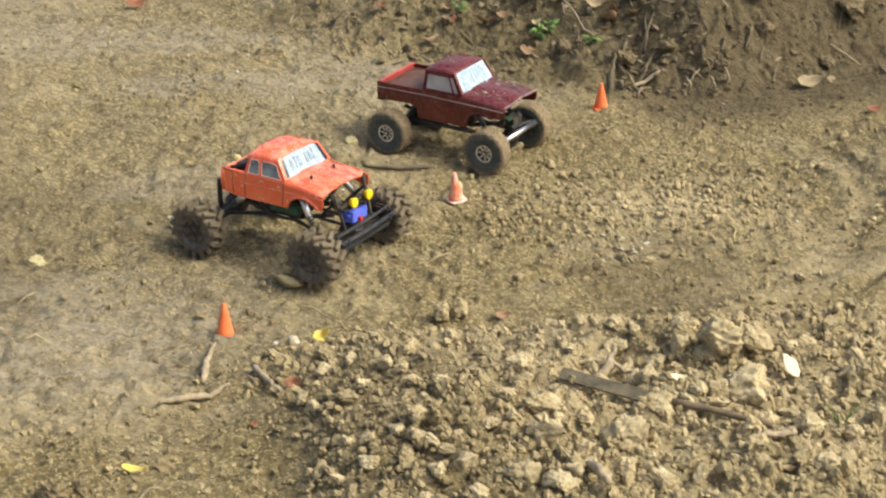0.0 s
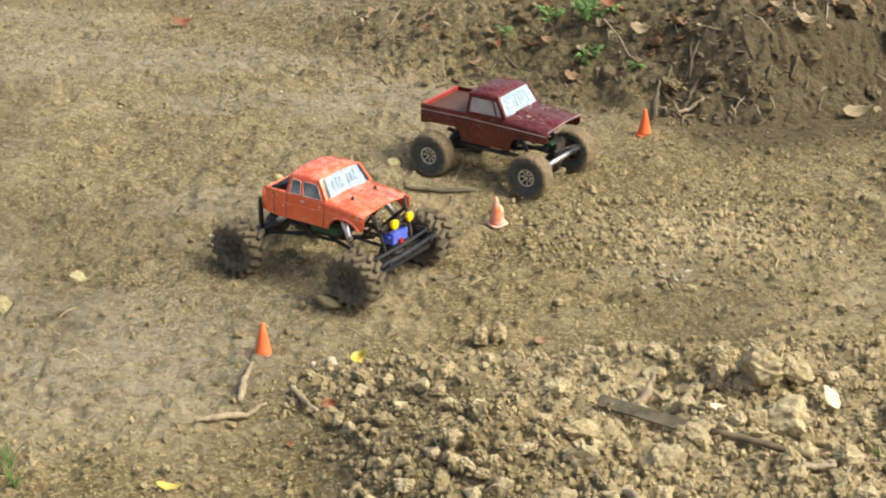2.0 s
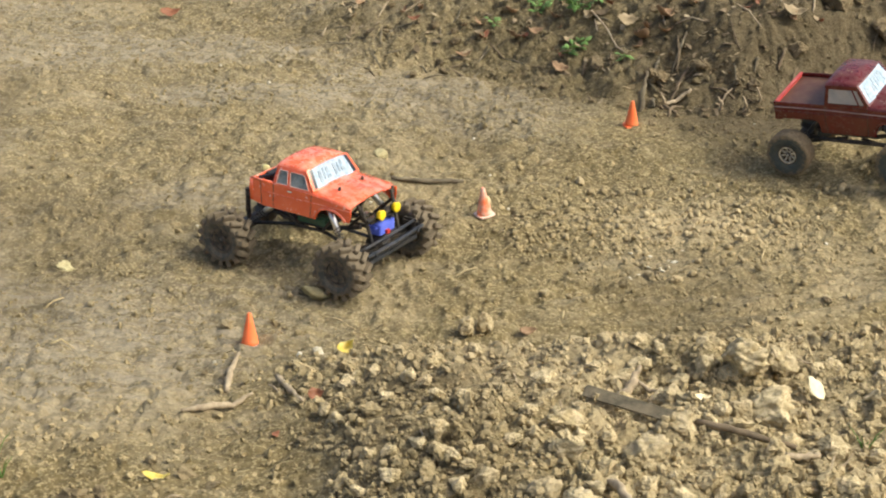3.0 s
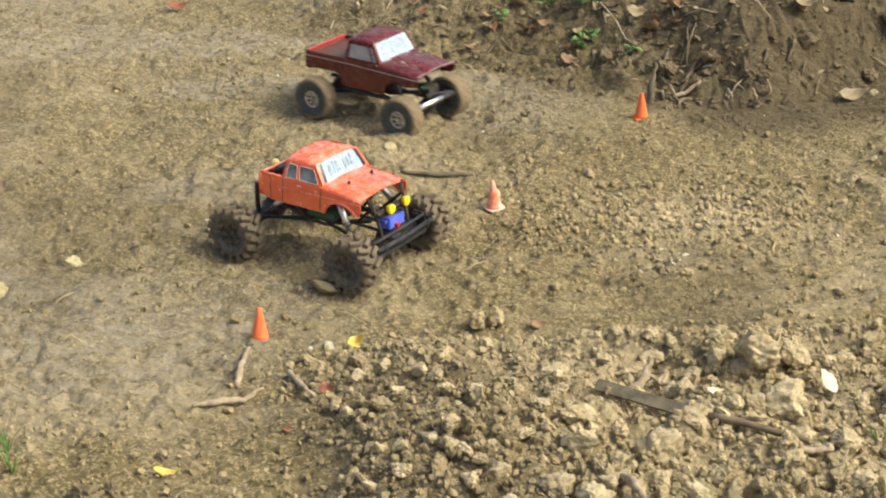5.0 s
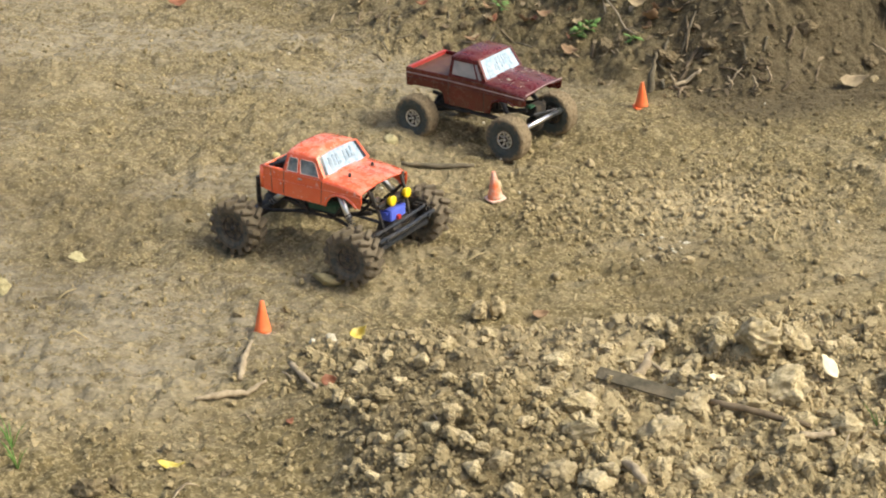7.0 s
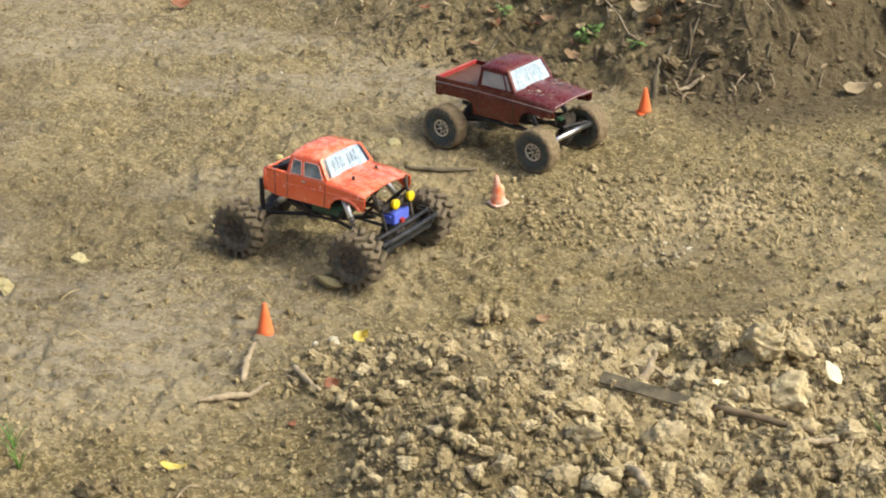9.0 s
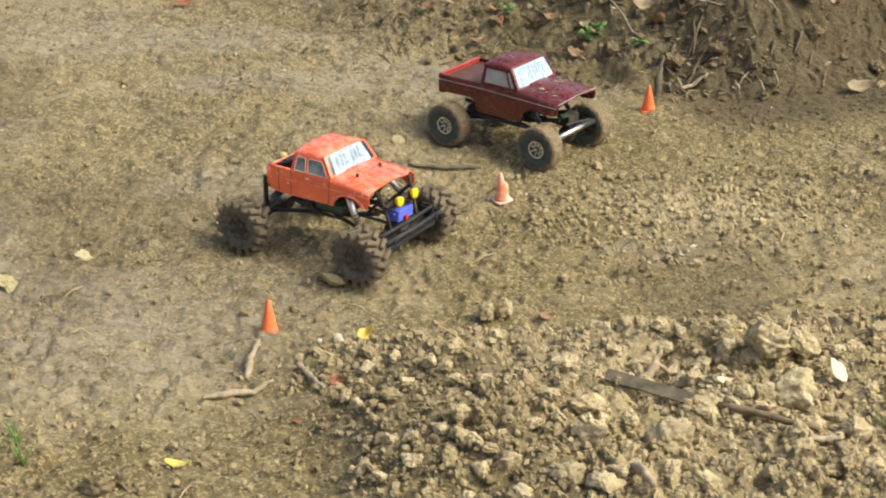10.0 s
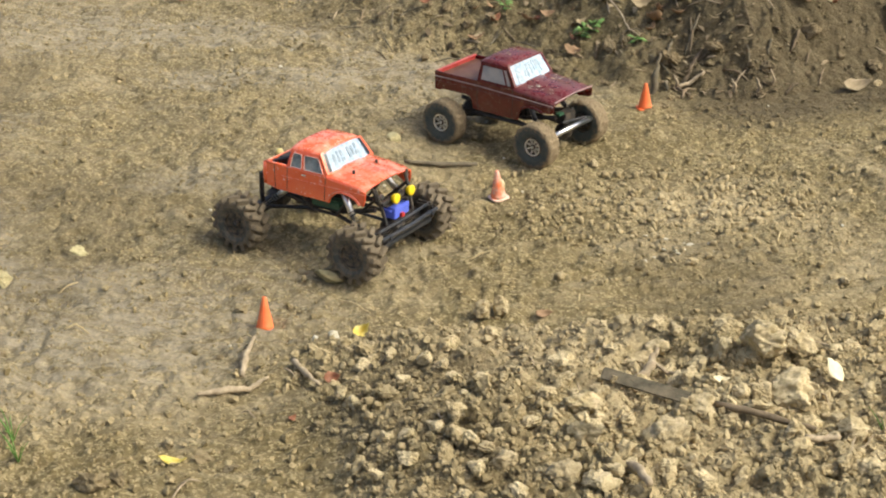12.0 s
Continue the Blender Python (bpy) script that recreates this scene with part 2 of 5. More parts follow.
M = {
    "litter": litter_material(),
    "soil": soil_material("soil"),
    "crumb": soil_material("crumbs", islands=True),
    "clod": clod_material("clod", (0.430, 0.345, 0.185), (0.730, 0.610, 0.380)),
    "brown_clod": clod_material("brown_clod", (0.205, 0.160, 0.088), (0.370, 0.298, 0.172)),
    "earth": clod_material("dark_clod", (0.130, 0.100, 0.058), (0.265, 0.208, 0.122)),
    "stone": clod_material("stone", (0.420, 0.360, 0.184), (0.600, 0.545, 0.310)),
    "white_stone": clod_material("white_stone", (0.62, 0.58, 0.44), (0.80, 0.76, 0.62)),
    # orange: its pale veil mixes dust with painted sheen on roof and bonnet
    "orange": paint_material("orange_paint", (1.0, 0.165, 0.052), (0.95, 0.130, 0.038), 0.62, 0.45, 0.22, (0.97, 0.50, 0.36), 1.0, (0.90, 0.72, 0.62)),
    "maroon": paint_material("maroon_paint", (0.140, 0.010, 0.010), (0.100, 0.007, 0.007), 0.42, 0.08, 0.26, (0.19, 0.115, 0.075), 0.50, (0.26, 0.17, 0.12), shine=0.45),
    "red": paint_material("red_paint", (0.55, 0.065, 0.055), (0.42, 0.045, 0.04), 0.55, 0.3, 0.35, (0.62, 0.28, 0.22)),
    "bed": plain("dusty_bed", (0.085, 0.030, 0.022), (0.125, 0.058, 0.040), 40, 0.45, dust=0.22),
    "black": plain("black_plastic", (0.014, 0.014, 0.015), (0.028, 0.027, 0.026), 60, 0.5, dust=0.22),
    "blackmetal": plain("black_metal", (0.030, 0.036, 0.044), (0.070, 0.080, 0.095), 60, 0.30, 0.5, dust=0.15),
    "alu": plain("aluminium", (0.72, 0.74, 0.76), (0.86, 0.87, 0.88), 50, 0.28, 1.0, dust=0.12),
    "chrome": plain("satin_rim", (0.60, 0.61, 0.61), (0.78, 0.79, 0.79), 90, 0.34, 0.75, dust=0.08),
    "darkrim": plain("dark_rim", (0.036, 0.036, 0.034), (0.065, 0.060, 0.050), 60, 0.65, dust=0.55),
    "blue": plain("blue_servo", (0.09, 0.15, 0.70), (0.15, 0.21, 0.80), 40, 0.42, dust=0.08),
    "yellow": plain("yellow_lamp", (0.90, 0.62, 0.01), (0.98, 0.74, 0.02), 40, 0.3, dust=0.05),
    "green": plain("green_board", (0.012, 0.075, 0.040), (0.020, 0.125, 0.065), 40, 0.5, dust=0.2),
    "redplug": plain("red_plug", (0.45, 0.03, 0.02), (0.55, 0.05, 0.03), 40, 0.5),
    "glass": plain("smoked_pane", (0.10, 0.13, 0.14), (0.30, 0.34, 0.33), 40, 0.14, dust=0.35),
    "greypane": plain("dusty_pane", (0.36, 0.35, 0.34), (0.50, 0.48, 0.46), 26, 0.25, dust=0.3),
    # both windscreens carry the sky's reflection in their pale blue colour
    "screen": plain("windscreen", (0.25, 0.37, 0.50), (0.50, 0.63, 0.76), 60, 0.30, dust=0.10),
    "blue_screen": plain("streaked_windscreen", (0.26, 0.39, 0.52), (0.56, 0.68, 0.80), 75, 0.26, dust=0.12),
    "ink": plain("blue_grey_print", (0.17, 0.26, 0.34), (0.36, 0.45, 0.53), 90, 0.3, dust=0.1),
    "pale_ink": plain("pale_print", (0.26, 0.36, 0.44), (0.46, 0.56, 0.64), 120, 0.25, dust=0.1),
    "stripe": plain("pale_stripe", (0.30, 0.17, 0.17), (0.46, 0.33, 0.32), 60, 0.35, dust=0.2),
    "cone": plain("cone_orange", (0.98, 0.185, 0.050), (1.0, 0.250, 0.085), 30, 0.5, dust=0.12, Subsurface_Weight=0.0),
    # orange mixed with whitish patches at random
    "patchy_cone": plain("patchy_cone", (0.95, 0.20, 0.06), (0.95, 0.66, 0.54), 34, 0.55, dust=0.2),
    "beacon": plain("pale_yellow_lens", (0.62, 0.55, 0.20), (0.74, 0.68, 0.34), 60, 0.35, dust=0.2),
    "pallid": plain("pallid_cone", (0.90, 0.52, 0.38), (0.92, 0.76, 0.66), 40, 0.6, dust=0.25),
    "wood": plain("weathered_wood", (0.105, 0.078, 0.044), (0.205, 0.155, 0.095), 35, 0.85, relief=0.002, dust=0.3),
    "grey_wood": plain("grey_wood", (0.095, 0.083, 0.053), (0.185, 0.160, 0.105), 40, 0.85, relief=0.002, dust=0.3),
    "bark": plain("bark", (0.30, 0.235, 0.150), (0.46, 0.37, 0.245), 60, 0.85, relief=0.001),
    "straw": plain("straw", (0.46, 0.36, 0.18), (0.58, 0.47, 0.26), 60, 0.75),
    "leaf_yellow": plain("yellow_leaf", (0.56, 0.42, 0.05), (0.74, 0.62, 0.20), 60, 0.55),
    "leaf_red": plain("russet_leaf", (0.17, 0.060, 0.026), (0.28, 0.110, 0.050), 60, 0.6),
    "leaf_brown": plain("brown_leaf", (0.22, 0.130, 0.065), (0.34, 0.220, 0.120), 50, 0.7),
    "leaf_tan": plain("tan_leaf", (0.25, 0.190, 0.105), (0.36, 0.280, 0.165), 50, 0.7),
    "leaf_pale": plain("pale_leaf", (0.70, 0.60, 0.36), (0.82, 0.74, 0.52), 60, 0.6),
    "leaf_green": plain("green_leaf", (0.095, 0.210, 0.040), (0.180, 0.320, 0.075), 60, 0.5, Subsurface_Weight=0.0),
    "stem": plain("stem", (0.12, 0.19, 0.05), (0.24, 0.24, 0.10), 60, 0.6),
}


# ---- the lie of the land ----
def step01(a, b, v):
    t = np.clip((v - a) / (b - a), 0.0, 1.0)
    return t * t * (3 - 2 * t)


def land(x, y):
    """Height of the ground without its crumbs: flat, a spoil heap in front, a cut bank behind, a berm to one side."""
    x, y = np.asarray(x, float), np.asarray(y, float)
    foot = bank_foot(x)
    tall = np.interp(x, (-2.0, -0.7, -0.1, 0.5, 0.9, 1.5), (0.01, 0.03, 0.07, 0.15, 0.23, 0.22))
    run = np.interp(x, (0.3, 0.95), (0.62, 0.32))
    z = tall * step01(0.0, run, y - foot) + 0.10 * np.clip(y - foot - 0.2, 0, 1.5)
    z = z + 0.11 * step01(0.60, 1.10, bend(x, y)) * berm_side(x, y)
    z = z + 0.10 * heap_flank(x, y) * step01(0.0, 0.14, heap_crest(x) - y) * step01(-2.3, -1.45, y) * (1 - step01(1.5, 2.4, x))
    return z - 0.010 * np.exp(-((x + 0.55) / 0.25) ** 2 - ((y + 0.5) / 0.2) ** 2)


def bend(x, y):
    """Distance from the middle of the bend that the wheels have worn round the foot of the berm."""
    return np.hypot(x - 0.48, y - 0.33)


def berm_side(x, y):
    return step01(0.48, 0.78, x) * step01(-0.50, -0.34, y) * (1 - step01(0.40, 0.90, y))


def heap_flank(x, y):
    """The heap's open side, steeper towards the front."""
    near = step01(-0.55, -0.95, y)
    return step01(0.0, 1.0, (x + 0.46 - 0.20 * near) / (0.56 - 0.26 * near))


def bank_foot(x):
    return np.interp(x, (-2.4, -0.75, -0.2, 0.15, 0.55, 0.9, 1.4, 2.4), (2.3, 1.9, 1.42, 1.32, 1.09, 1.01, 1.2, 1.6))


def heap_crest(x):
    return np.interp(x, (-0.6, -0.3, 0.0, 0.6, 1.2), (-0.66, -0.52, -0.46, -0.47, -0.42))


def lattice(ix, iy, seed):
    h = (ix.astype(np.int64) * 374761393 + iy.astype(np.int64) * 668265263 + seed * 982451653) & 0xFFFFFFFF
    h = ((h ^ (h >> 13)) * 1274126177) & 0xFFFFFFFF
    return ((h ^ (h >> 16)) & 0xFFFF) / 65535.0


def grain(x, y, size, seed):
    """Smooth random field from 0 to 1 with features of that size."""
    c, s = math.cos(seed * 1.7), math.sin(seed * 1.7)
    u, v = (c * x - s * y) / size + seed * 17.3, (s * x + c * y) / size - seed * 9.1
    iu, iv = np.floor(u), np.floor(v)
    fu, fv = u - iu, v - iv
    fu, fv = fu * fu * (3 - 2 * fu), fv * fv * (3 - 2 * fv)
    a, b = lattice(iu, iv, seed), lattice(iu + 1, iv, seed)
    d, e = lattice(iu, iv + 1, seed), lattice(iu + 1, iv + 1, seed)
    return (a * (1 - fu) + b * fu) * (1 - fv) + (d * (1 - fu) + e * fu) * fv


def heap(x, y):
    return step01(0.0, 0.42, heap_flank(x, y)) * step01(-0.05, 0.10, heap_crest(x) - y + 0.14 * (grain(x, y, 0.16, 13) - 0.5)) * step01(-2.3, -1.45, y) * (1 - step01(1.5, 2.4, x))


def coarse(x, y):
    """Where the heap is made of large clods; its back slope is fine."""
    return heap(x, y) * (1 - 0.85 * np.exp(-((x - 0.22) / 0.26) ** 2 - ((y + 0.60) / 0.15) ** 2))


def bank(x, y):
    return step01(-0.05, 0.12, y - bank_foot(x)) * step01(-0.9, 0.3, x)


def trodden(x, y):
    """The trampled, smoothed ground on the open side, away from the heap and the bank."""
    side = 1 - step01(-0.25, 0.35, x - 0.45 * (y - 0.3))
    return side * (1 - heap(x, y)) * (1 - bank(x, y)) * step01(-0.95, -0.60, y + 0.25 * (grain(x, y, 0.3, 31) - 0.5))


def swept(x, y):
    """Where wheels have brushed the track smooth: the foot of the berm and a band before the heap."""
    berm = step01(0.56, 0.68, bend(x, y)) * berm_side(x, y)
    return np.clip(berm + 0.75 * np.exp(-((y + 0.29) / 0.075) ** 2) * step01(0.1, 0.35, x), 0, 1)


def churned(x, y):
    """How loose and crumbly the ground is: most on the heap and along the wheel tracks, least where it is trodden."""
    band = np.exp(-((y - 0.10 - 0.25 * x) / 0.42) ** 2) * step01(0.0, 0.6, x)
    patch = step01(0.45, 0.75, grain(x, y, 0.33, 5))
    loose = np.clip(0.44 + 0.30 * patch + 0.25 * step01(-0.60, -0.85, y) + 0.50 * band + 0.70 * heap(x, y) + 0.30 * bank(x, y), 0, 1.3)
    return loose * (1 - 0.30 * swept(x, y)) * (1 - 0.15 * trodden(x, y))


def relief(x, y):
    c, flat = churned(x, y), trodden(x, y)
    near = np.exp(-((x - 0.1) / 2.2) ** 4 - ((y - 0.5) / 2.4) ** 4)
    z = 0.022 * (grain(x, y, 0.34, 1) - 0.5) + 0.014 * (grain(x, y, 0.15, 2) - 0.5)
    # soft footprints and scuffs, drawn out across the slope
    scuff = grain(x * 0.55, y * 1.25, 0.075, 33)
    z = z + flat * (0.014 * (step01(0.30, 0.75, scuff) - 0.5) + 0.012 * (grain(x * 0.7, y * 1.4, 0.034, 34) - 0.5) + 0.004 * (grain(x, y, 0.016, 35) - 0.5))
    lump = np.abs(grain(x, y, 0.072, 3) - 0.5) * 2
    crumb = np.abs(grain(x, y, 0.030, 4) - 0.5) * 2
    grit = grain(x, y, 0.014, 6)
    z = z + c * (0.013 * (lump - 0.5) + 0.011 * (crumb - 0.5) + 0.007 * (grit - 0.5))
    rut = np.sin((y + 0.22 + 0.05 * np.sin(2.1 * x)) * 62) * np.exp(-((y + 0.22) / 0.10) ** 2) * step01(0.15, 0.5, x)
    z = z + 0.008 * rut
    # a broken crust: flat crumbs with edges
    crust = 0.010 * step01(0.50, 0.58, grain(x, y, 0.062, 36)) + 0.0085 * step01(0.50, 0.62, grain(x, y, 0.029, 37)) + 0.004 * step01(0.52, 0.66, grain(x, y, 0.016, 38))
    z = z + 0.75 * (crust - 0.010) * (1 - heap(x, y)) * (1 - 0.5 * step01(0.2, 0.6, x)) * (1 - 0.45 * swept(x, y)) * (0.45 + 0.55 * step01(0.35, 0.6, grain(x, y, 0.21, 39)))
    # arcs left by wheels on the foot of the berm
    arc = bend(x, y)
    z = z + (0.0035 * np.sin(arc * 105 + 5 * grain(x, y, 0.22, 41)) + 0.0065 * np.sin(arc * 47 + 4 * grain(x, y, 0.30, 42))) * swept(x, y) * step01(0.25, 0.65, grain(x, y, 0.16, 43)) * step01(0.50, 0.7, x)
    h = heap(x, y)
    knob = 1 - np.abs(grain(x, y, 0.125, 17) - 0.5) * 2
    knot = np.abs(grain(x, y, 0.052, 18) - 0.5) * 2
    nub = np.abs(grain(x, y, 0.026, 19) - 0.5) * 2
    bulge = h * (0.060 * (grain(x, y, 0.19, 8) - 0.45) + 0.020 * (knob - 0.5) + 0.024 * (knot - 0.5) + 0.013 * (nub - 0.5))
    rough_bank = bank(x, y) * (0.046 * (grain(x, y, 0.15, 9) - 0.5) + 0.024 * (grain(x, y, 0.05, 10) - 0.5) + 0.020 * (np.abs(grain(x, y, 0.028, 11) - 0.5) * 2 - 0.5))
    return (z + bulge + rough_bank) * near


def surface(x, y):
    return land(x, y) + relief(x, y)


def height(x, y):
    return float(surface(np.array([x]), np.array([y]))[0])


# mask of the dark bank soil, widened to paint the shade lying there
def humus_shade(x, y):
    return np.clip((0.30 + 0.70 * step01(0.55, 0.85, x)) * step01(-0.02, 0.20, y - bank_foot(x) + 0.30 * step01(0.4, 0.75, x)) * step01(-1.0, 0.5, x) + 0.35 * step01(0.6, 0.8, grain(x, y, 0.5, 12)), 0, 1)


def dry(x, y):
    """Where pale clay has dried out: a patch by the track, the heap and the flank of the berm, which is also lightened
    by paint.
    """
    d = 0.95 * np.exp(-((x - 0.54) / 0.10) ** 2 - ((y + 0.05) / 0.08) ** 2) + 0.60 * np.exp(-((x - 0.66) / 0.25) ** 2 - ((y - 0.20) / 0.22) ** 2)
    d = d + 0.9 * np.exp(-((x + 0.56) / 0.09) ** 2 - ((y + 0.50) / 0.045) ** 2) * step01(0.3, 0.6, grain(x, y, 0.07, 23))
    d = d + 0.7 * np.exp(-((x - 0.12) / 0.20) ** 2 - ((y + 0.70) / 0.14) ** 2)
    # the swept term also paints in brightness that the berm's slope loses
    d = d + heap(x, y) * (1 - 0.9 * darker(x, y)) * (0.36 + 0.5 * step01(0.4, 0.7, grain(x, y, 0.16, 21))) + 0.60 * swept(x, y) * step01(0.20, 0.80, 0.5 + 0.18 * np.sin(bend(x, y) * 47 + 4 * grain(x, y, 0.30, 42)) + 0.8 * (grain(x, y, 0.12, 24) - 0.5))
    return np.clip(d + 0.35 * step01(0.62, 0.85, grain(x, y, 0.28, 22)), 0, 1)


def darker(x, y):
    """Dark earth on the heap's open side."""
    edge = 0.10 * (grain(x, y, 0.17, 25) - 0.5)
    return np.exp(-((x + 0.03 + 0.45 * (y + 0.95) + edge) / 0.17) ** 2) * step01(-0.62, -0.80, y + edge)


def dust(x, y):
    """A film of greyish dust over the trampled side, in drifts."""
    return np.clip(trodden(x, y) * (0.25 + 0.75 * step01(0.32, 0.68, grain(x * 0.6, y * 1.3, 0.26, 26))), 0, 1)


# ---- mesh helpers ----
def mesh_of(name, verts, faces, mats, smooth=True):
    me = bpy.data.meshes.new(name)
    me.from_pydata([tuple(v) for v in verts], [], faces)
    for m in mats:
        me.materials.append(m)
    me.polygons.foreach_set("use_smooth", [smooth] * len(me.polygons))
    return me


def finish(bm, name, material, smooth=False):
    me = bpy.data.meshes.new(name)
    bmesh.ops.recalc_face_normals(bm, faces=bm.faces)
    bm.to_mesh(me)
    bm.free()
    me.materials.append(material)
    me.polygons.foreach_set("use_smooth", [bool(smooth)] * len(me.polygons))
    if smooth == "edges":
        me.set_sharp_from_angle(angle=radians(38))
    return me


def part(name, bm, material, parent, label="", smooth=False, at=None):
    """Links a bmesh as one mesh object under a thing or a part."""
    ob = new(name, finish(bm, name, material, smooth) if isinstance(bm, bmesh.types.BMesh) else bm)
    ob.parent = parent
    if at is not None:
        ob.matrix_basis = at
    return tagged(ob, label)


def thing(name, bm, material, m, label, category, group="", smooth=False):
    ob = new(name, finish(bm, name, material, smooth) if isinstance(bm, bmesh.types.BMesh) else bm)
    ob.matrix_basis = m
    return tagged(ob, label, category, group)


def box(bm, c, size, turn=None, bevel=0.0):
    b = bmesh.new()
    bmesh.ops.create_cube(b, size=1)
    bmesh.ops.scale(b, vec=size, verts=b.verts)
    if bevel:
        bmesh.ops.bevel(b, geom=b.edges[:], offset=bevel, segments=2, affect="EDGES")
    if turn:
        b.transform(turn)
    b.transform(Matrix.Translation(c))
    absorb(bm, b)
    return bm


def absorb(bm, b):
    made = [bm.verts.new(v.co) for v in b.verts]
    b.verts.index_update()
    for f in b.faces:
        bm.faces.new([made[v.index] for v in f.verts])
    b.free()


def tube(bm, points, radii, sides=8):
    """A round bar along a line of points, closed at both ends."""
    pts = [Vector(p) for p in points]
    if not hasattr(radii, "__len__"):
        radii = [radii] * len(pts)
    rings = []
    for i, p in enumerate(pts):
        d = (pts[min(i + 1, len(pts) - 1)] - pts[max(i - 1, 0)]).normalized()
        a = d.orthogonal().normalized() if i == 0 else (a - d * a.dot(d)).normalized()
        b = d.cross(a)
        rings.append([bm.verts.new(p + (a * math.cos(k * math.tau / sides) + b * math.sin(k * math.tau / sides)) * radii[i]) for k in range(sides)])
    for r, s in zip(rings, rings[1:]):
        for k in range(sides):
            bm.faces.new((r[k], r[(k + 1) % sides], s[(k + 1) % sides], s[k]))
    bm.faces.new(rings[0][::-1])
    bm.faces.new(rings[-1])
    return bm


def lathe(bm, profile, sides, closed=False):
    """Turns a profile of (radius, y) round the y axis."""
    rings = [[bm.verts.new((r * math.cos(k * math.tau / sides), y, r * math.sin(k * math.tau / sides))) for k in range(sides)] for r, y in profile]
    pairs = list(zip(rings, rings[1:])) + ([(rings[-1], rings[0])] if closed else [])
    for r, s in pairs:
        for k in range(sides):
            bm.faces.new((r[k], r[(k + 1) % sides], s[(k + 1) % sides], s[k]))
    if not closed:
        bm.faces.new(rings[0])
        bm.faces.new(rings[-1][::-1])
    return bm


def sheet(bm, rows, thick):
    """A bent sheet of even thickness over a grid of points."""
    n, m = len(rows), len(rows[0])
    top = [[Vector(p) for p in r] for r in rows]
    low = []
    for i in range(n):
        line = []
        for j in range(m):
            u = top[min(i + 1, n - 1)][j] - top[max(i - 1, 0)][j]
            v = top[i][min(j + 1, m - 1)] - top[i][max(j - 1, 0)]
            line.append(top[i][j] - u.cross(v).normalized() * thick)
        low.append(line)
    a = [[bm.verts.new(p) for p in r] for r in top]
    b = [[bm.verts.new(p) for p in r] for r in low]
    for i in range(n - 1):
        for j in range(m - 1):
            bm.faces.new((a[i][j], a[i + 1][j], a[i + 1][j + 1], a[i][j + 1]))
            bm.faces.new((b[i][j], b[i][j + 1], b[i + 1][j + 1], b[i + 1][j]))
    rim = [(0, j) for j in range(m)] + [(i, m - 1) for i in range(1, n)] + [(n - 1, j) for j in range(m - 2, -1, -1)] + [(i, 0) for i in range(n - 2, 0, -1)]
    for (i, j), (k, l) in zip(rim, rim[1:] + rim[:1]):
        bm.faces.new((a[i][j], a[k][l], b[k][l], b[i][j]))
    return bm


def plate(bm, outline, thick, bevel=0.0):
    """A flat plate with that outline of points, as thick as the vector thick."""
    b = bmesh.new()
    lo = [b.verts.new(p) for p in outline]
    hi = [b.verts.new(Vector(p) + Vector(thick)) for p in outline]
    b.faces.new(lo)
    b.faces.new(hi[::-1])
    for i in range(len(lo)):
        j = (i + 1) % len(lo)
        b.faces.new((lo[i], hi[i], hi[j], lo[j]))
    if bevel:
        bmesh.ops.recalc_face_normals(b, faces=b.faces)
        bmesh.ops.bevel(b, geom=b.edges[:], offset=bevel, segments=1, affect="EDGES")
    absorb(bm, b)
    return bm


def ball_points(level):
    b = bmesh.new()
    bmesh.ops.create_icosphere(b, subdivisions=level, radius=1)
    v = np.array([q.co[:] for q in b.verts])
    f = np.array([[q.index for q in p.verts] for p in b.faces])
    b.free()
    return v, f


def lump_points(level, seed, flat=0.75, ragged=0.35, cut=(0.42, 0.85)):
    """An angular clod: a ball cut by random planes and roughened."""
    rng = np.random.default_rng(seed)
    v, f = ball_points(level)
    v = v.copy()
    for _ in range(11):
        n = rng.normal(size=3)
        n /= np.linalg.norm(n)
        d = rng.uniform(*cut)
        over = np.clip(v @ n - d, 0, None)
        v -= np.outer(over, n) * 0.9
    for i in range(len(v)):
        p = Vector(v[i] * 2.3) + Vector((seed * 3.1, 0, 0))
        q = Vector(v[i] * 5.5) + Vector((0, seed * 2.3, 0))
        v[i] *= 1 + ragged * noise.noise(p) + 0.6 * ragged * noise.noise(q) + 0.35 * ragged * noise.noise(q * 2.1)
    return v * np.array([1.0, rng.uniform(0.7, 1.0), flat * rng.uniform(0.8, 1.1)]), f


# ---- the ground: one sheet that reaches the horizon ----
def axis(lo, hi, stepsize, reach):
    inner = np.arange(lo, hi + stepsize / 2, stepsize)
    out, d, side = [], stepsize, []
    p = hi
    while p < reach:
        d *= 1.25
        p += d
        out.append(p)
    d, p = stepsize, lo
    while p > -reach:
        d *= 1.25
        p -= d
        side.append(p)
    return np.array(side[::-1] + list(inner) + out)


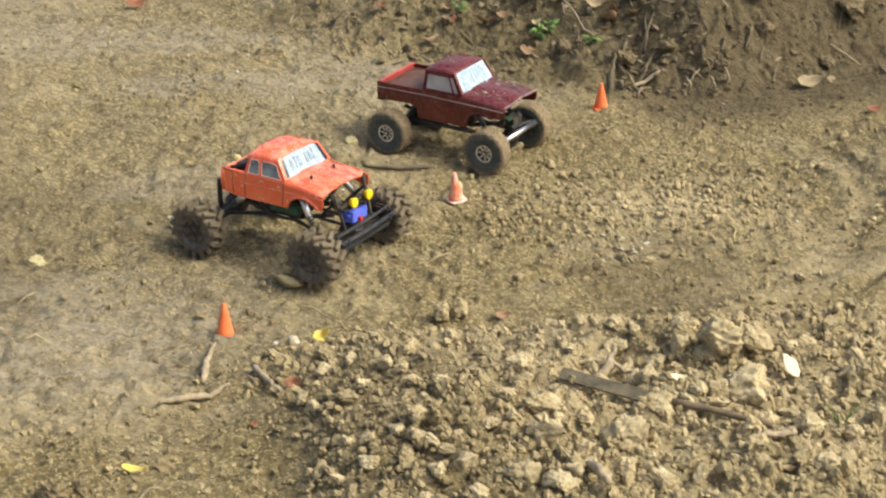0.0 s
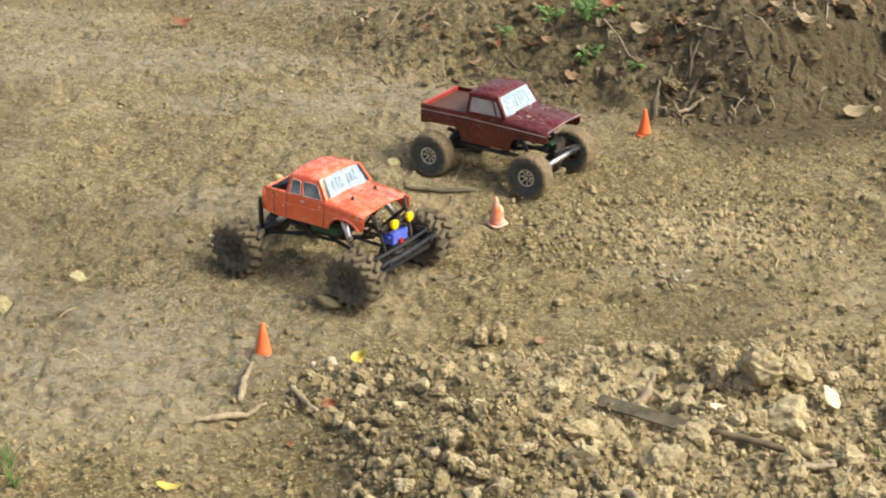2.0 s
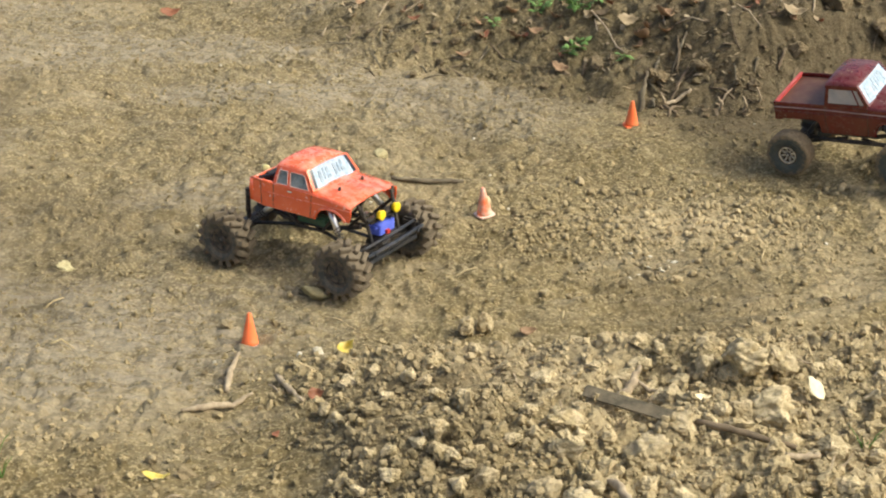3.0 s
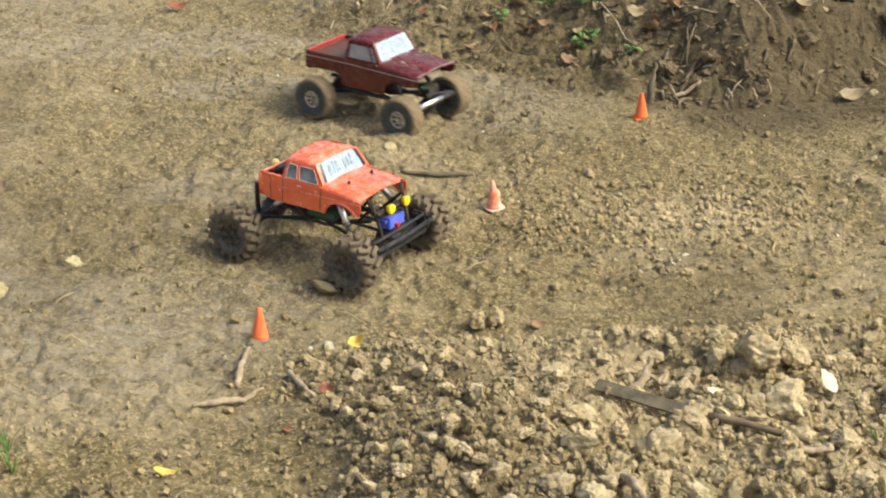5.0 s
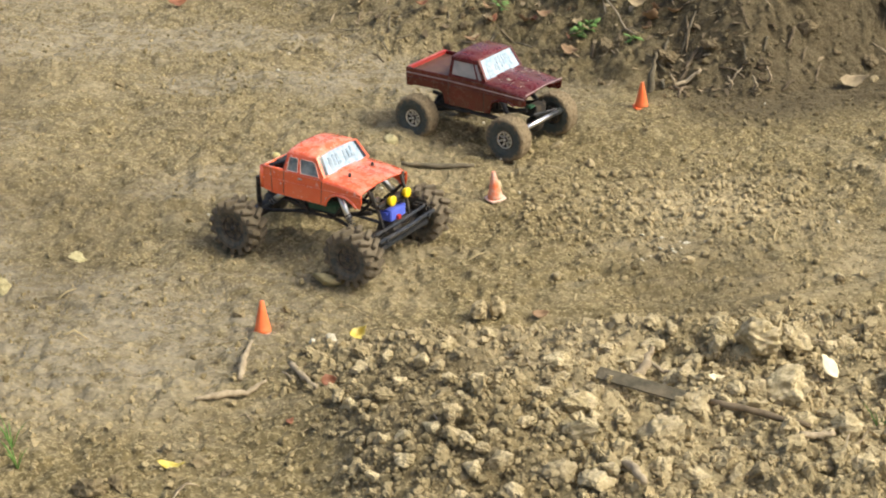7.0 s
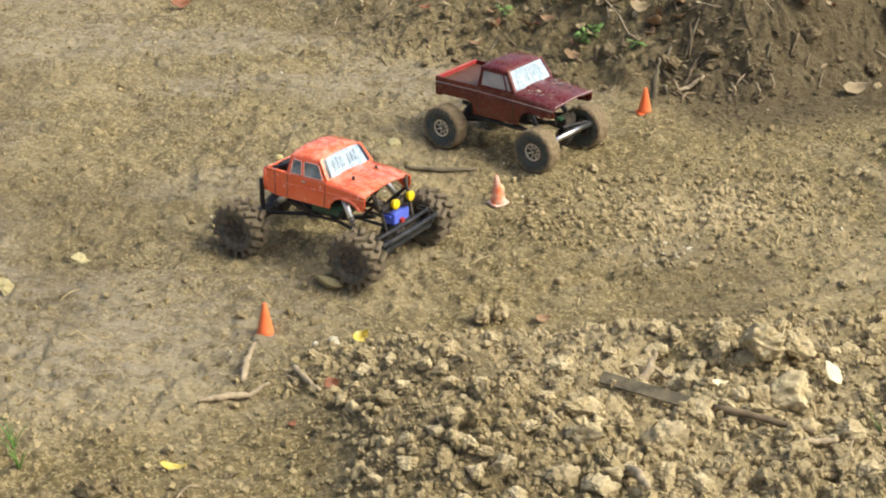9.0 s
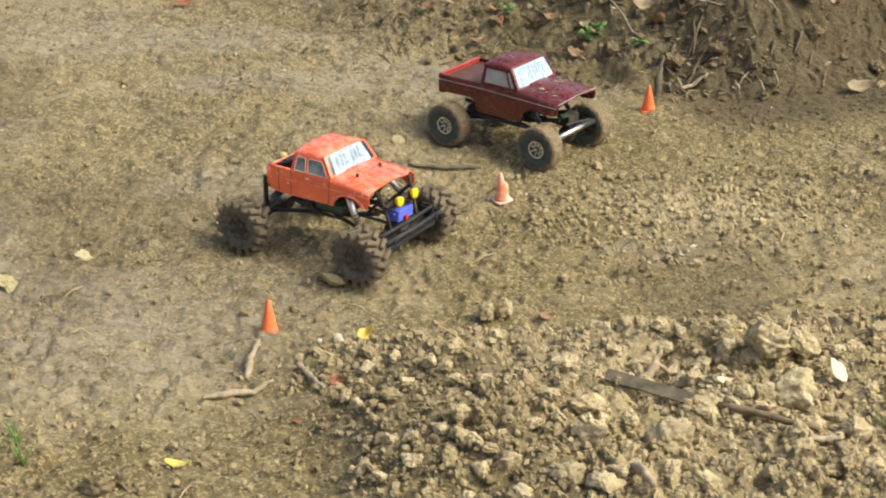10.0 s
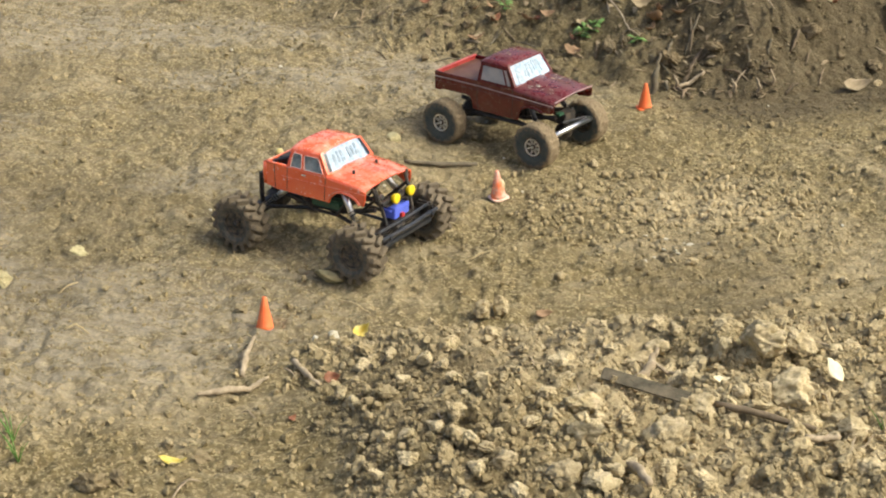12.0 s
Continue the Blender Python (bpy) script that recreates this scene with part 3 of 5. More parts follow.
def build_ground():
    xs, ys = axis(-1.75, 1.75, 0.0065, 400), axis(-1.35, 2.55, 0.0065, 400)
    gx, gy = np.meshgrid(xs, ys)
    gz = surface(gx, gy)
    nx, ny = len(xs), len(ys)
    co = np.stack([gx, gy, gz], -1).reshape(-1, 3)
    i = np.arange(nx * ny).reshape(ny, nx)
    quads = np.stack([i[:-1, :-1], i[:-1, 1:], i[1:, 1:], i[1:, :-1]], -1).reshape(-1, 4)
    me = bpy.data.meshes.new("ground")
    me.vertices.add(len(co))
    me.vertices.foreach_set("co", co.ravel())
    me.loops.add(quads.size)
    me.loops.foreach_set("vertex_index", quads.ravel())
    me.polygons.add(len(quads))
    me.polygons.foreach_set("loop_start", np.arange(0, quads.size, 4))
    me.polygons.foreach_set("use_smooth", np.ones(len(quads), bool))
    me.update()
    att = me.attributes.new("humus_shade", "FLOAT", "POINT")
    att.data.foreach_set("value", humus_shade(gx, gy).ravel())
    for name, field in (("dry", dry), ("darker", darker), ("dust", dust)):
        me.attributes.new(name, "FLOAT", "POINT").data.foreach_set("value", field(gx, gy).ravel())
    me.materials.append(M["soil"])
    return tagged(new("ground", me), "trampled brown clay soil with ruts, a spoil heap and a low cut bank", "ground", kind="structure")


def scatter(name, count, level, sizes, weight, seed, label, material, sink=0.35, ragged=0.35, skew=2.2, cut=(0.42, 0.85), smooth=False):
    """Many loose crumbs on the ground, too many to count."""
    rng = np.random.default_rng(seed)
    shapes = [lump_points(level, seed * 50 + k, 0.8, ragged, cut) for k in range(14)]
    verts, faces, hum_shade, arid, flank_tone, base = [], [], [], [], [], 0
    while len(verts) < count:
        x, y = rng.uniform(-1.7, 1.7, 4000), rng.uniform(-1.3, 2.5, 4000)
        keep = (rng.uniform(0, 1, 4000) < weight(x, y)) & (np.abs(x) < 1.10 + 0.25 * (y + 1.1))
        x, y = x[keep], y[keep]
        z, h, d, w0 = surface(x, y), humus_shade(x, y), dry(x, y), darker(x, y)
        for k in range(len(x)):
            if len(verts) >= count:
                break
            v, f = shapes[rng.integers(len(shapes))]
            s = sizes[0] * (sizes[1] / sizes[0]) ** (rng.uniform() ** skew)
            e = Euler(rng.uniform(0, 6.28, 3))
            w = (v * s) @ np.array(e.to_matrix()).T + np.array([x[k], y[k], z[k] + s * (0.7 - 2 * sink * rng.uniform())])
            verts.append(w)
            faces.append(f + base)
            hum_shade.append(np.full(len(v), h[k]))
            arid.append(np.full(len(v), d[k]))
            flank_tone.append(np.full(len(v), w0[k]))
            base += len(v)
    co, tri = np.concatenate(verts), np.concatenate(faces)
    me = bpy.data.meshes.new(name)
    me.vertices.add(len(co))
    me.vertices.foreach_set("co", co.ravel())
    me.loops.add(tri.size)
    me.loops.foreach_set("vertex_index", tri.ravel())
    me.polygons.add(len(tri))
    me.polygons.foreach_set("loop_start", np.arange(0, tri.size, 3))
    me.polygons.foreach_set("use_smooth", np.full(len(tri), smooth))
    me.update()
    me.attributes.new("humus_shade", "FLOAT", "POINT").data.foreach_set("value", np.concatenate(hum_shade))
    me.attributes.new("dry", "FLOAT", "POINT").data.foreach_set("value", np.concatenate(arid))
    me.attributes.new("darker", "FLOAT", "POINT").data.foreach_set("value", np.concatenate(flank_tone))
    me.materials.append(material)
    return tagged(new(name, me), label, "soil", kind="stuff")


def flakes(name, count, size, seed, weight, material, label, slim, up=0.004):
    """Many small curled scraps lying about, too many to count."""
    rng = np.random.default_rng(seed)
    verts, faces = [], []
    while len(faces) < count * 8:
        x, y = rng.uniform(-1.7, 1.7), rng.uniform(-1.3, 2.5)
        if abs(x) > 1.10 + 0.25 * (y + 1.1) or rng.uniform() > float(weight(np.array([x]), np.array([y]))[0]):
            continue
        l = size[0] * (size[1] / size[0]) ** rng.uniform()
        w, curl = l * rng.uniform(*slim), rng.uniform(-0.5, 0.9)
        m = Matrix.Translation((x, y, height(x, y) + up + l * 0.1)) @ Euler((rng.uniform(-0.6, 0.6), rng.uniform(-0.5, 0.5), rng.uniform(0, 6.28))).to_matrix().to_4x4()
        k = len(verts)
        for lift in (0.0, -0.0008):
            for t, g in ((-0.5, 0.35), (-0.15, 1.0), (0.2, 0.9), (0.5, 0.15)):
                for s in (-1, 1):
                    verts.append(m @ Vector((t * l, s * g * w / 2 * rng.uniform(0.8, 1.1), curl * l * t * t + lift)))
        for a in (0, 2, 4):
            faces.append((k + a, k + a + 2, k + a + 3, k + a + 1))
            faces.append((k + 8 + a, k + 8 + a + 1, k + 8 + a + 3, k + 8 + a + 2))
            faces.append((k + a, k + 8 + a, k + 10 + a, k + a + 2))
            faces.append((k + a + 1, k + a + 3, k + 11 + a, k + 9 + a))
        faces.append((k, k + 1, k + 9, k + 8))
        faces.append((k + 6, k + 14, k + 15, k + 7))
    return tagged(new(name, mesh_of(name, verts, faces, [material], False)), label, "litter", kind="stuff")


# ---- radio-controlled trucks (local x forward, y left, z up; the origin on the ground between the axles) ----
def lerp(a, b, t):
    return a + (b - a) * t


def tyre_bmesh(radius, half, bead, lugs, lug, sweep, shoulder):
    bm = bmesh.new()
    k = radius - lug
    lathe(bm, [(bead, -half * 0.80), (lerp(bead, k, 0.35), -half * 0.99), (lerp(bead, k, 0.72), -half), (k * 0.955, -half * 0.88), (k, -half * 0.5), (k * 1.004, 0),
               (k, half * 0.5), (k * 0.955, half * 0.88), (lerp(bead, k, 0.72), half), (lerp(bead, k, 0.35), half * 0.99), (bead, half * 0.80)], 40, closed=True)
    for i in range(lugs):
        for side in (-1, 1):
            a = (i + (0.5 if side > 0 else 0)) * math.tau / lugs
            c = Matrix.Rotation(-a, 4, "Y") @ Matrix.Translation((k + lug * 0.25, side * half * 0.52, 0)) @ Matrix.Rotation(side * sweep, 4, "X")
            box(bm, (0, 0, 0), (lug * 1.6, half * 1.02, radius * math.tau / lugs * 0.42), c, lug * 0.18)
            if not shoulder:
                continue
            d = Matrix.Rotation(-a - side * 0.0 - math.copysign(abs(math.tan(sweep)) * half * 0.55 / k, 1), 4, "Y") @ Matrix.Translation((k * 0.93, side * half * 0.98, 0))
            box(bm, (0, 0, 0), (k * 0.13, half * 0.12, radius * math.tau / lugs * 0.36), d, lug * 0.1)
    return bm


def muddy_tyre_bmesh(radius, half, bead):
    """A tyre whose tread is filled with mud: a lumpy, uneven band."""
    bm = bmesh.new()
    k = radius - 0.001
    lathe(bm, [(bead, -half * 0.80), (lerp(bead, k, 0.35), -half * 0.99), (lerp(bead, k, 0.72), -half), (k * 0.93, -half * 0.96), (k * 0.985, -half * 0.8), (k, -half * 0.55), (k, -half * 0.28), (k * 1.004, 0),
               (k, half * 0.28), (k, half * 0.55), (k * 0.985, half * 0.8), (k * 0.93, half * 0.96), (lerp(bead, k, 0.72), half), (lerp(bead, k, 0.35), half * 0.99), (bead, half * 0.80)], 84, closed=True)
    for v in bm.verts:
        r = math.hypot(v.co.x, v.co.z)
        if r > k * 0.9:
            bumps = 0.0032 * noise.noise(v.co * 95) + 0.0022 * noise.noise(v.co * 260)
            v.co.x *= 1 + bumps / r
            v.co.z *= 1 + bumps / r
    return bm


def spoke_bmesh(r, half, face):
    return box(bmesh.new(), (r * 0.66, -half * 0.56, 0), (r * 0.70, half * 0.24, r * face), None, r * 0.03)


def rim_bmesh(r, half):
    """A dished wheel; its outer side looks to -y."""
    bm = bmesh.new()
    lathe(bm, [(r * 1.30, -half * 0.84), (r * 1.32, -half * 0.70), (r * 1.22, half * 0.7), (r * 1.02, half * 0.7), (r * 1.0, -half * 0.40), (r * 1.02, -half * 0.84)], 36, closed=True)
    lathe(bm, [(r * 1.02, -half * 0.30), (r * 1.02, -half * 0.18)], 28)
    lathe(bm, [(r * 0.34, -half * 0.78), (r * 0.36, -half * 0.3)], 16)
    return bm


def ring_bmesh(r, half):
    bm = bmesh.new()
    lathe(bm, [(r * 1.00, -half * 0.86), (r * 1.17, -half * 0.88), (r * 1.18, -half * 0.80), (r * 1.00, -half * 0.70)], 36, closed=True)
    return bm


def nut_bmesh(r, y):
    bm = bmesh.new()
    lathe(bm, [(r * 0.8, y - r * 0.9), (r, y - r * 0.5), (r, y + r)], 6)
    return bm


def add_wheels(truck, base, track, radius, meshes, label):
    """Four wheels, each a rim that carries its tyre and nut. Returns them with their places."""
    rim, tyre, nut, spoke, count, ring = meshes
    made = []
    for x in (base / 2, -base / 2):
        for side in (-1, 1):
            m = pose(x, side * track, radius, 0, 0, 0 if side < 0 else 180)
            wheel = part("wheel", rim, None, truck, label, at=m)
            part("tyre", tyre, None, wheel)
            part("hub_nut", nut, None, wheel)
            if ring:
                part("rim_ring", ring, None, wheel)
            for k in range(count):
                part("spoke", spoke, None, wheel, at=Matrix.Rotation(k * math.tau / count, 4, "Y"))
            made.append((wheel, x, side))
    return made


def cab_point(c, u, s, side, out=0.0):
    x = lerp(lerp(c["belt"][0], c["belt"][1], u), lerp(c["roof"][0], c["roof"][1], u), s)
    return Vector((x, side * (lerp(c["wide"], c["narrow"], s) + out), lerp(c["zbelt"], c["zroof"] - 0.005, s)))


def cab_quad(bm, c, side, u0, u1, s0, s1, thick, out=0.0):
    pts = [cab_point(c, u, s, side, out) for u, s in ((u0, s0), (u1, s0), (u1, s1), (u0, s1))]
    plate(bm, pts, (0, -side * thick, 0))


def screen_point(c, v, s, out=0.0):
    """On the windscreen: v across from -1 to 1, s up from 0 to 1."""
    w = lerp(c["wide"] - 0.004, c["narrow"] - 0.002, s)
    x = lerp(c["belt"][1], c["roof"][1], s) + 0.006 * (1 - v * v)
    arch = c["crown"] * (1 - min(1, abs(v)) ** 2.5) - 0.003
    return Vector((x + out, v * w, lerp(c["zbelt"] + 0.004, c["zroof"] + arch, s)))


def truck_body(truck, c, paint, tilt, label):
    """A one-piece moulded shell: sides with wheel arches, bonnet, cab with window openings, roof and bed."""
    bm = bmesh.new()
    for side in (-1, 1):
        plate(bm, [(x, side * c["wide"], z) for x, z in c["side"]], (0, -side * 0.003, 0), 0.0008)
        # a moulded crease along the flank
        tube(bm, [(c["crease"][0], side * c["wide"], c["crease"][2]), (c["crease"][1], side * c["wide"], c["crease"][3])], 0.0016, 6)
        for u0, u1 in c["pillars"]:
            cab_quad(bm, c, side, u0, u1, 0.0, 1.0, 0.004)
        gaps = list(zip(c["pillars"], c["pillars"][1:]))
        for (a, b), (d, e) in gaps:
            cab_quad(bm, c, side, b, d, 0.0, c["sill"], 0.004)
            cab_quad(bm, c, side, b, d, c["head"], 1.0, 0.004)
    hood = []
    for i in range(7):
        t = i / 6
        x, z = lerp(c["belt"][1] - 0.002, c["nose"][0], t), lerp(c["zhood"], c["nose"][1], t)
        drop = 0.006 * (t ** 8)
        hood.append([(x, v * c["wide"], z + 0.005 * (1 - abs(v) ** 3) - {1: 0.0075, 0.985: 0.0035, 0.95: 0.001}.get(abs(v), 0) - drop + (0.0025 if abs(v) < 0.4 else 0)) for v in (-1, -0.985, -0.95, -0.7, -0.42, -0.36, 0, 0.36, 0.42, 0.7, 0.95, 0.985, 1)])
    sheet(bm, hood, 0.003)
    roof = []
    for i in range(8):
        t = i / 7
        x = lerp(c["roof"][0] - 0.004, c["roof"][1] + 0.004, t)
        edge = 0.006 * (2 * t - 1) ** 6
        roof.append([(x, v * c["narrow"], c["zroof"] + c["crown"] * (1 - abs(v) ** 2.5) - edge + (0.0022 if abs(v) < 0.6 and 0.1 < t < 0.9 else 0) - {1: 0.006, 0.97: 0.0025}.get(abs(v), 0)) for v in (-1, -0.97, -0.92, -0.8, -0.64, -0.58, -0.3, 0, 0.3, 0.58, 0.64, 0.8, 0.92, 0.97, 1)])
    sheet(bm, roof, 0.003)
    # windscreen frame and cab back
    for s0, s1 in ((0.0, 0.07), (0.93, 1.0)):
        sheet(bm, [[screen_point(c, v, s, 0.001) for v in (-1, -0.5, 0, 0.5, 1)] for s in (s0, s1)], 0.003)
    for v0, v1 in ((-1.02, -0.93), (0.93, 1.02)):
        sheet(bm, [[screen_point(c, v, s, 0.001) for v in (v0, v1)] for s in (0.0, 0.5, 1.0)], 0.003)
    back = [cab_point(c, 0, s, side) for s, side in ((0, -1), (1, -1), (1, 1), (0, 1))]
    plate(bm, back, (0.003, 0, 0))
    tail, top, low = c["tail"]
    plate(bm, [(tail, y, z) for y, z in ((-c["wide"], low), (-c["wide"], top), (c["wide"], top), (c["wide"], low))], (0.004, 0, 0), 0.0008)
    for side in (-1, 1):
        tube(bm, [(x, side * c["wide"], z) for x, z in c["arch"]], 0.0036, 8)
    ob = part("body", bm, M[paint], truck, label, "edges", at=tilt)
    # bed floor
    bm = box(bmesh.new(), ((tail + c["belt"][0]) / 2, 0, c["bed"]), (c["belt"][0] - tail - 0.012, c["wide"] * 2 - 0.010, 0.004))
    part("bed_floor", bm, M["bed"], ob, "dusty bed floor")
    bm = sheet(bmesh.new(), [[screen_point(c, v, s, -0.001) for v in (-0.96, -0.5, 0, 0.5, 0.96)] for s in (0.03, 0.5, 0.97)], 0.002)
    part("windscreen", bm, M[c["pane_front"]], ob, "pale windscreen, sky reflection in its colour, with worn print")
    for v0, v1, s0, s1 in c["print"]:
        bm = sheet(bmesh.new(), [[screen_point(c, v, s, 0.0012) for v in (v0, (v0 + v1) / 2, v1)] for s in (s0, s1)], 0.001)
        part("print_bar", bm, M[c["ink"]], ob)
    for side in (-1, 1):
        for (a, b), (d, e) in zip(c["pillars"], c["pillars"][1:]):
            bm = bmesh.new()
            cab_quad(bm, c, side, b - 0.01, d + 0.01, 0.12, 0.86, 0.0015, -0.0015)
            part("side_window", bm, M[c["pane"]], ob, "dusty side window")
    return ob


def sprung(truck, top, low, r, label="silver shock absorber", finish_name="alu"):
    """A shock absorber: body, rod and coil."""
    a, b = Vector(top), Vector(low)
    bm = tube(bmesh.new(), [a, a.lerp(b, 0.04), a.lerp(b, 0.55), a.lerp(b, 0.56), b], [r * 0.7, r, r, r * 0.4, r * 0.4], 10)
    ob = part("shock_absorber", bm, M[finish_name], truck, label, smooth=True)
    d = (b - a).normalized()
    u = d.orthogonal().normalized()
    w = d.cross(u)
    pts = []
    for i in range(49):
        t = i / 48
        g = t * 7 * math.tau
        pts.append(a.lerp(b, 0.42 + 0.5 * t) + (u * math.cos(g) + w * math.sin(g)) * r * 1.15)
    part("spring", tube(bmesh.new(), pts, r * 0.16, 5), M["blackmetal"], ob)
    return ob


def orange_truck():
    truck = tagged(new("rc_truck"), "bright orange lifted remote-controlled pickup on big lugged tyres", "toy truck")
    meshes = (finish(rim_bmesh(0.027, 0.029), "rim", M["darkrim"]), finish(tyre_bmesh(0.0665, 0.030, 0.034, 15, 0.0098, radians(26), True), "tyre", tyre_material("lugged_tyre", 0.0665, 0.75, (0.270, 0.213, 0.140), 0.60, 0.80, (0.072, 0.077, 0.068))),
              finish(nut_bmesh(0.0055, -0.022), "hub_nut", M["blackmetal"]), finish(spoke_bmesh(0.027, 0.029, 0.80), "spoke", M["darkrim"]), 6, None)
    add_wheels(truck, 0.336, 0.144, 0.0645, meshes, "black wheel with deep tractor lugs")
    c = dict(sill=0.11, head=0.82, pane_front="screen", wide=0.093, narrow=0.079, crown=0.011, zbelt=0.204, zroof=0.253, zhood=0.208, belt=(-0.064, 0.051), roof=(-0.056, 0.022), nose=(0.161, 0.200), tail=(-0.129, 0.206, 0.152), bed=0.180,
             side=[(-0.129, 0.206), (-0.129, 0.152), (-0.092, 0.144), (0.058, 0.144), (0.064, 0.160), (0.076, 0.172), (0.095, 0.178), (0.118, 0.176), (0.136, 0.167), (0.146, 0.157), (0.156, 0.156), (0.161, 0.172), (0.161, 0.192), (0.051, 0.202), (-0.064, 0.206)],
             crease=(-0.095, 0.160, 0.180, 0.184), arch=[(0.058, 0.146), (0.064, 0.160), (0.076, 0.172), (0.095, 0.178), (0.118, 0.176), (0.136, 0.167), (0.146, 0.157)], pillars=((0.0, 0.10), (0.38, 0.46), (0.94, 1.0)), pane="glass", ink="ink",
             print=((-0.62, -0.50, 0.25, 0.72), (-0.44, -0.36, 0.30, 0.78), (-0.30, -0.14, 0.28, 0.42), (-0.30, -0.20, 0.50, 0.75), (0.04, 0.16, 0.30, 0.76), (0.22, 0.30, 0.34, 0.74), (0.36, 0.52, 0.34, 0.50), (0.40, 0.50, 0.58, 0.78)))
    body = truck_body(truck, c, "orange", pose(0, -0.012, 0, -2.0, 0, 0), "scuffed bright orange moulded shell")
    for side in (-1, 1):
        for pts in ([(-0.060, 0.205), (-0.062, 0.148)], [(0.050, 0.203), (0.046, 0.148)], [(-0.098, 0.206), (-0.096, 0.148)]):
            part("door_seam", tube(bmesh.new(), [(x, side * 0.0931, z) for x, z in pts], 0.0007, 5), M["black"], body)
    for side in (-1, 1):
        # dark pillar trim beside the windscreen, window trims, and a rounded tail corner
        bm = sheet(bmesh.new(), [[screen_point(c, side * v, t, 0.0028) for v in ((0.82, 0.97) if side > 0 else (0.97, 0.82))] for t in (0.06, 0.5, 0.94)], 0.001)
        part("pillar_trim", bm, M["blackmetal"], body, "dark smoked edge of the windscreen")
        for u0, u1 in ((0.10, 0.38), (0.46, 0.94)):
            ring = [cab_point(c, u, t, side, 0.0006) for u, t in ((u0, 0.12), (u1, 0.12), (u1, 0.75), (lerp(u0, u1, 0.88), 0.82), (lerp(u0, u1, 0.12), 0.82), (u0, 0.75), (u0, 0.12))]
            part("window_trim", tube(bmesh.new(), ring, 0.0008, 5), M["pallid"], body)
        part("tail_corner", tube(bmesh.new(), [(-0.1255, side * 0.0895, 0.153), (-0.1265, side * 0.0895, 0.180), (-0.1255, side * 0.0895, 0.2055)], [0.0062, 0.0066, 0.0058], 12), M["orange"], body, smooth=True)
        part("bed_cap", tube(bmesh.new(), [(-0.126, side * 0.0905, 0.2055), (-0.066, side * 0.0905, 0.2065)], 0.0036, 8), M["orange"], body, smooth=True)
    for x, y in ((0.095, -0.045), (0.095, 0.045)):
        part("body_pin", tube(bmesh.new(), [(x, y, 0.205), (x, y, 0.217)], [0.004, 0.003], 8), M["black"], body)
    for side in (-1, 1):
        part("door_handle", box(bmesh.new(), (-0.012, side * 0.0945, 0.196), (0.012, 0.003, 0.003), None, 0.0008), M["alu"], body)
    part("rear_window", box(bmesh.new(), (-0.0625, 0, 0.228), (0.003, 0.11, 0.022)), M["glass"], body)
    # frame rails, cage and links
    for side in (-1, 1):
        part("frame_rail", tube(bmesh.new(), [(-0.150, side * 0.045, 0.120), (-0.06, side * 0.045, 0.105), (0.06, side * 0.045, 0.105), (0.150, side * 0.045, 0.130)], 0.006), M["black"], truck)
        for x in (-1, 1):
            part("link", tube(bmesh.new(), [(x * 0.158, side * 0.062, 0.075), (x * 0.02, side * 0.040, 0.095)], 0.0045), M["black"], truck)
            part("upper_link", tube(bmesh.new(), [(x * 0.160, side * 0.020, 0.098), (x * 0.04, side * 0.046, 0.118)], 0.004), M["blackmetal"], truck)
        part("cage_bar", tube(bmesh.new(), [(-0.06, side * 0.07, 0.148), (-0.02, side * 0.06, 0.100), (0.05, side * 0.06, 0.100), (0.085, side * 0.06, 0.145)], 0.004), M["black"], truck)
        part("rear_post", tube(bmesh.new(), [(-0.150, side * 0.082, 0.172), (-0.152, side * 0.082, 0.120), (-0.146, side * 0.082, 0.078)], 0.006), M["black"], truck)
        part("body_mount", tube(bmesh.new(), [(-0.152, side * 0.082, 0.160), (-0.120, side * 0.085, 0.160)], 0.006), M["black"], truck)
        sprung(truck, (0.083, side * 0.076, 0.172), (0.150, side * 0.104, 0.086), 0.0075)
        sprung(truck, (-0.070, side * 0.070, 0.150), (-0.146, side * 0.098, 0.086), 0.0075)
        part("front_strut", tube(bmesh.new(), [(0.120, side * 0.050, 0.125), (0.165, side * 0.062, 0.168), (0.160, side * 0.070, 0.196)], 0.004), M["black"], truck)
    part("rear_crossbar", tube(bmesh.new(), [(-0.152, -0.082, 0.168), (-0.152, 0.082, 0.168)], 0.005), M["black"], truck)
    part("light_bar", tube(bmesh.new(), [(0.184, -0.066, 0.158), (0.186, 0, 0.158), (0.184, 0.066, 0.158)], 0.004), M["black"], truck)
    for side in (-1, 1):
        lamp = bmesh.new()
        lathe(lamp, [(0.004, 0.010), (0.010, 0.005), (0.0128, -0.004), (0.0122, -0.0062), (0.0085, -0.0070)], 18)
        part("spot_lamp", lamp, M["yellow"], truck, "round yellow lamp cover", True, pose(0.196, side * 0.030, 0.165, 0, 0, 90))
        part("lamp_bracket", box(bmesh.new(), (0.186, side * 0.030, 0.162), (0.004, 0.010, 0.018), None, 0.001), M["black"], truck)
    part("bulb", tube(bmesh.new(), [(0.168, -0.050, 0.170), (0.176, -0.050, 0.170)], 0.006, 10), M["alu"], truck)
    for x in (-1, 1):
        bm = box(bmesh.new(), (x * 0.168, 0, 0.074), (0.030, 0.22, 0.026), None, 0.006)
        lathe_bm = bmesh.new()
        lathe(lathe_bm, [(0.012, -0.026), (0.026, -0.016), (0.028, 0.0), (0.026, 0.016), (0.012, 0.026)], 18)
        lathe_bm.transform(Matrix.Translation((x * 0.168, 0.0, 0.076)))
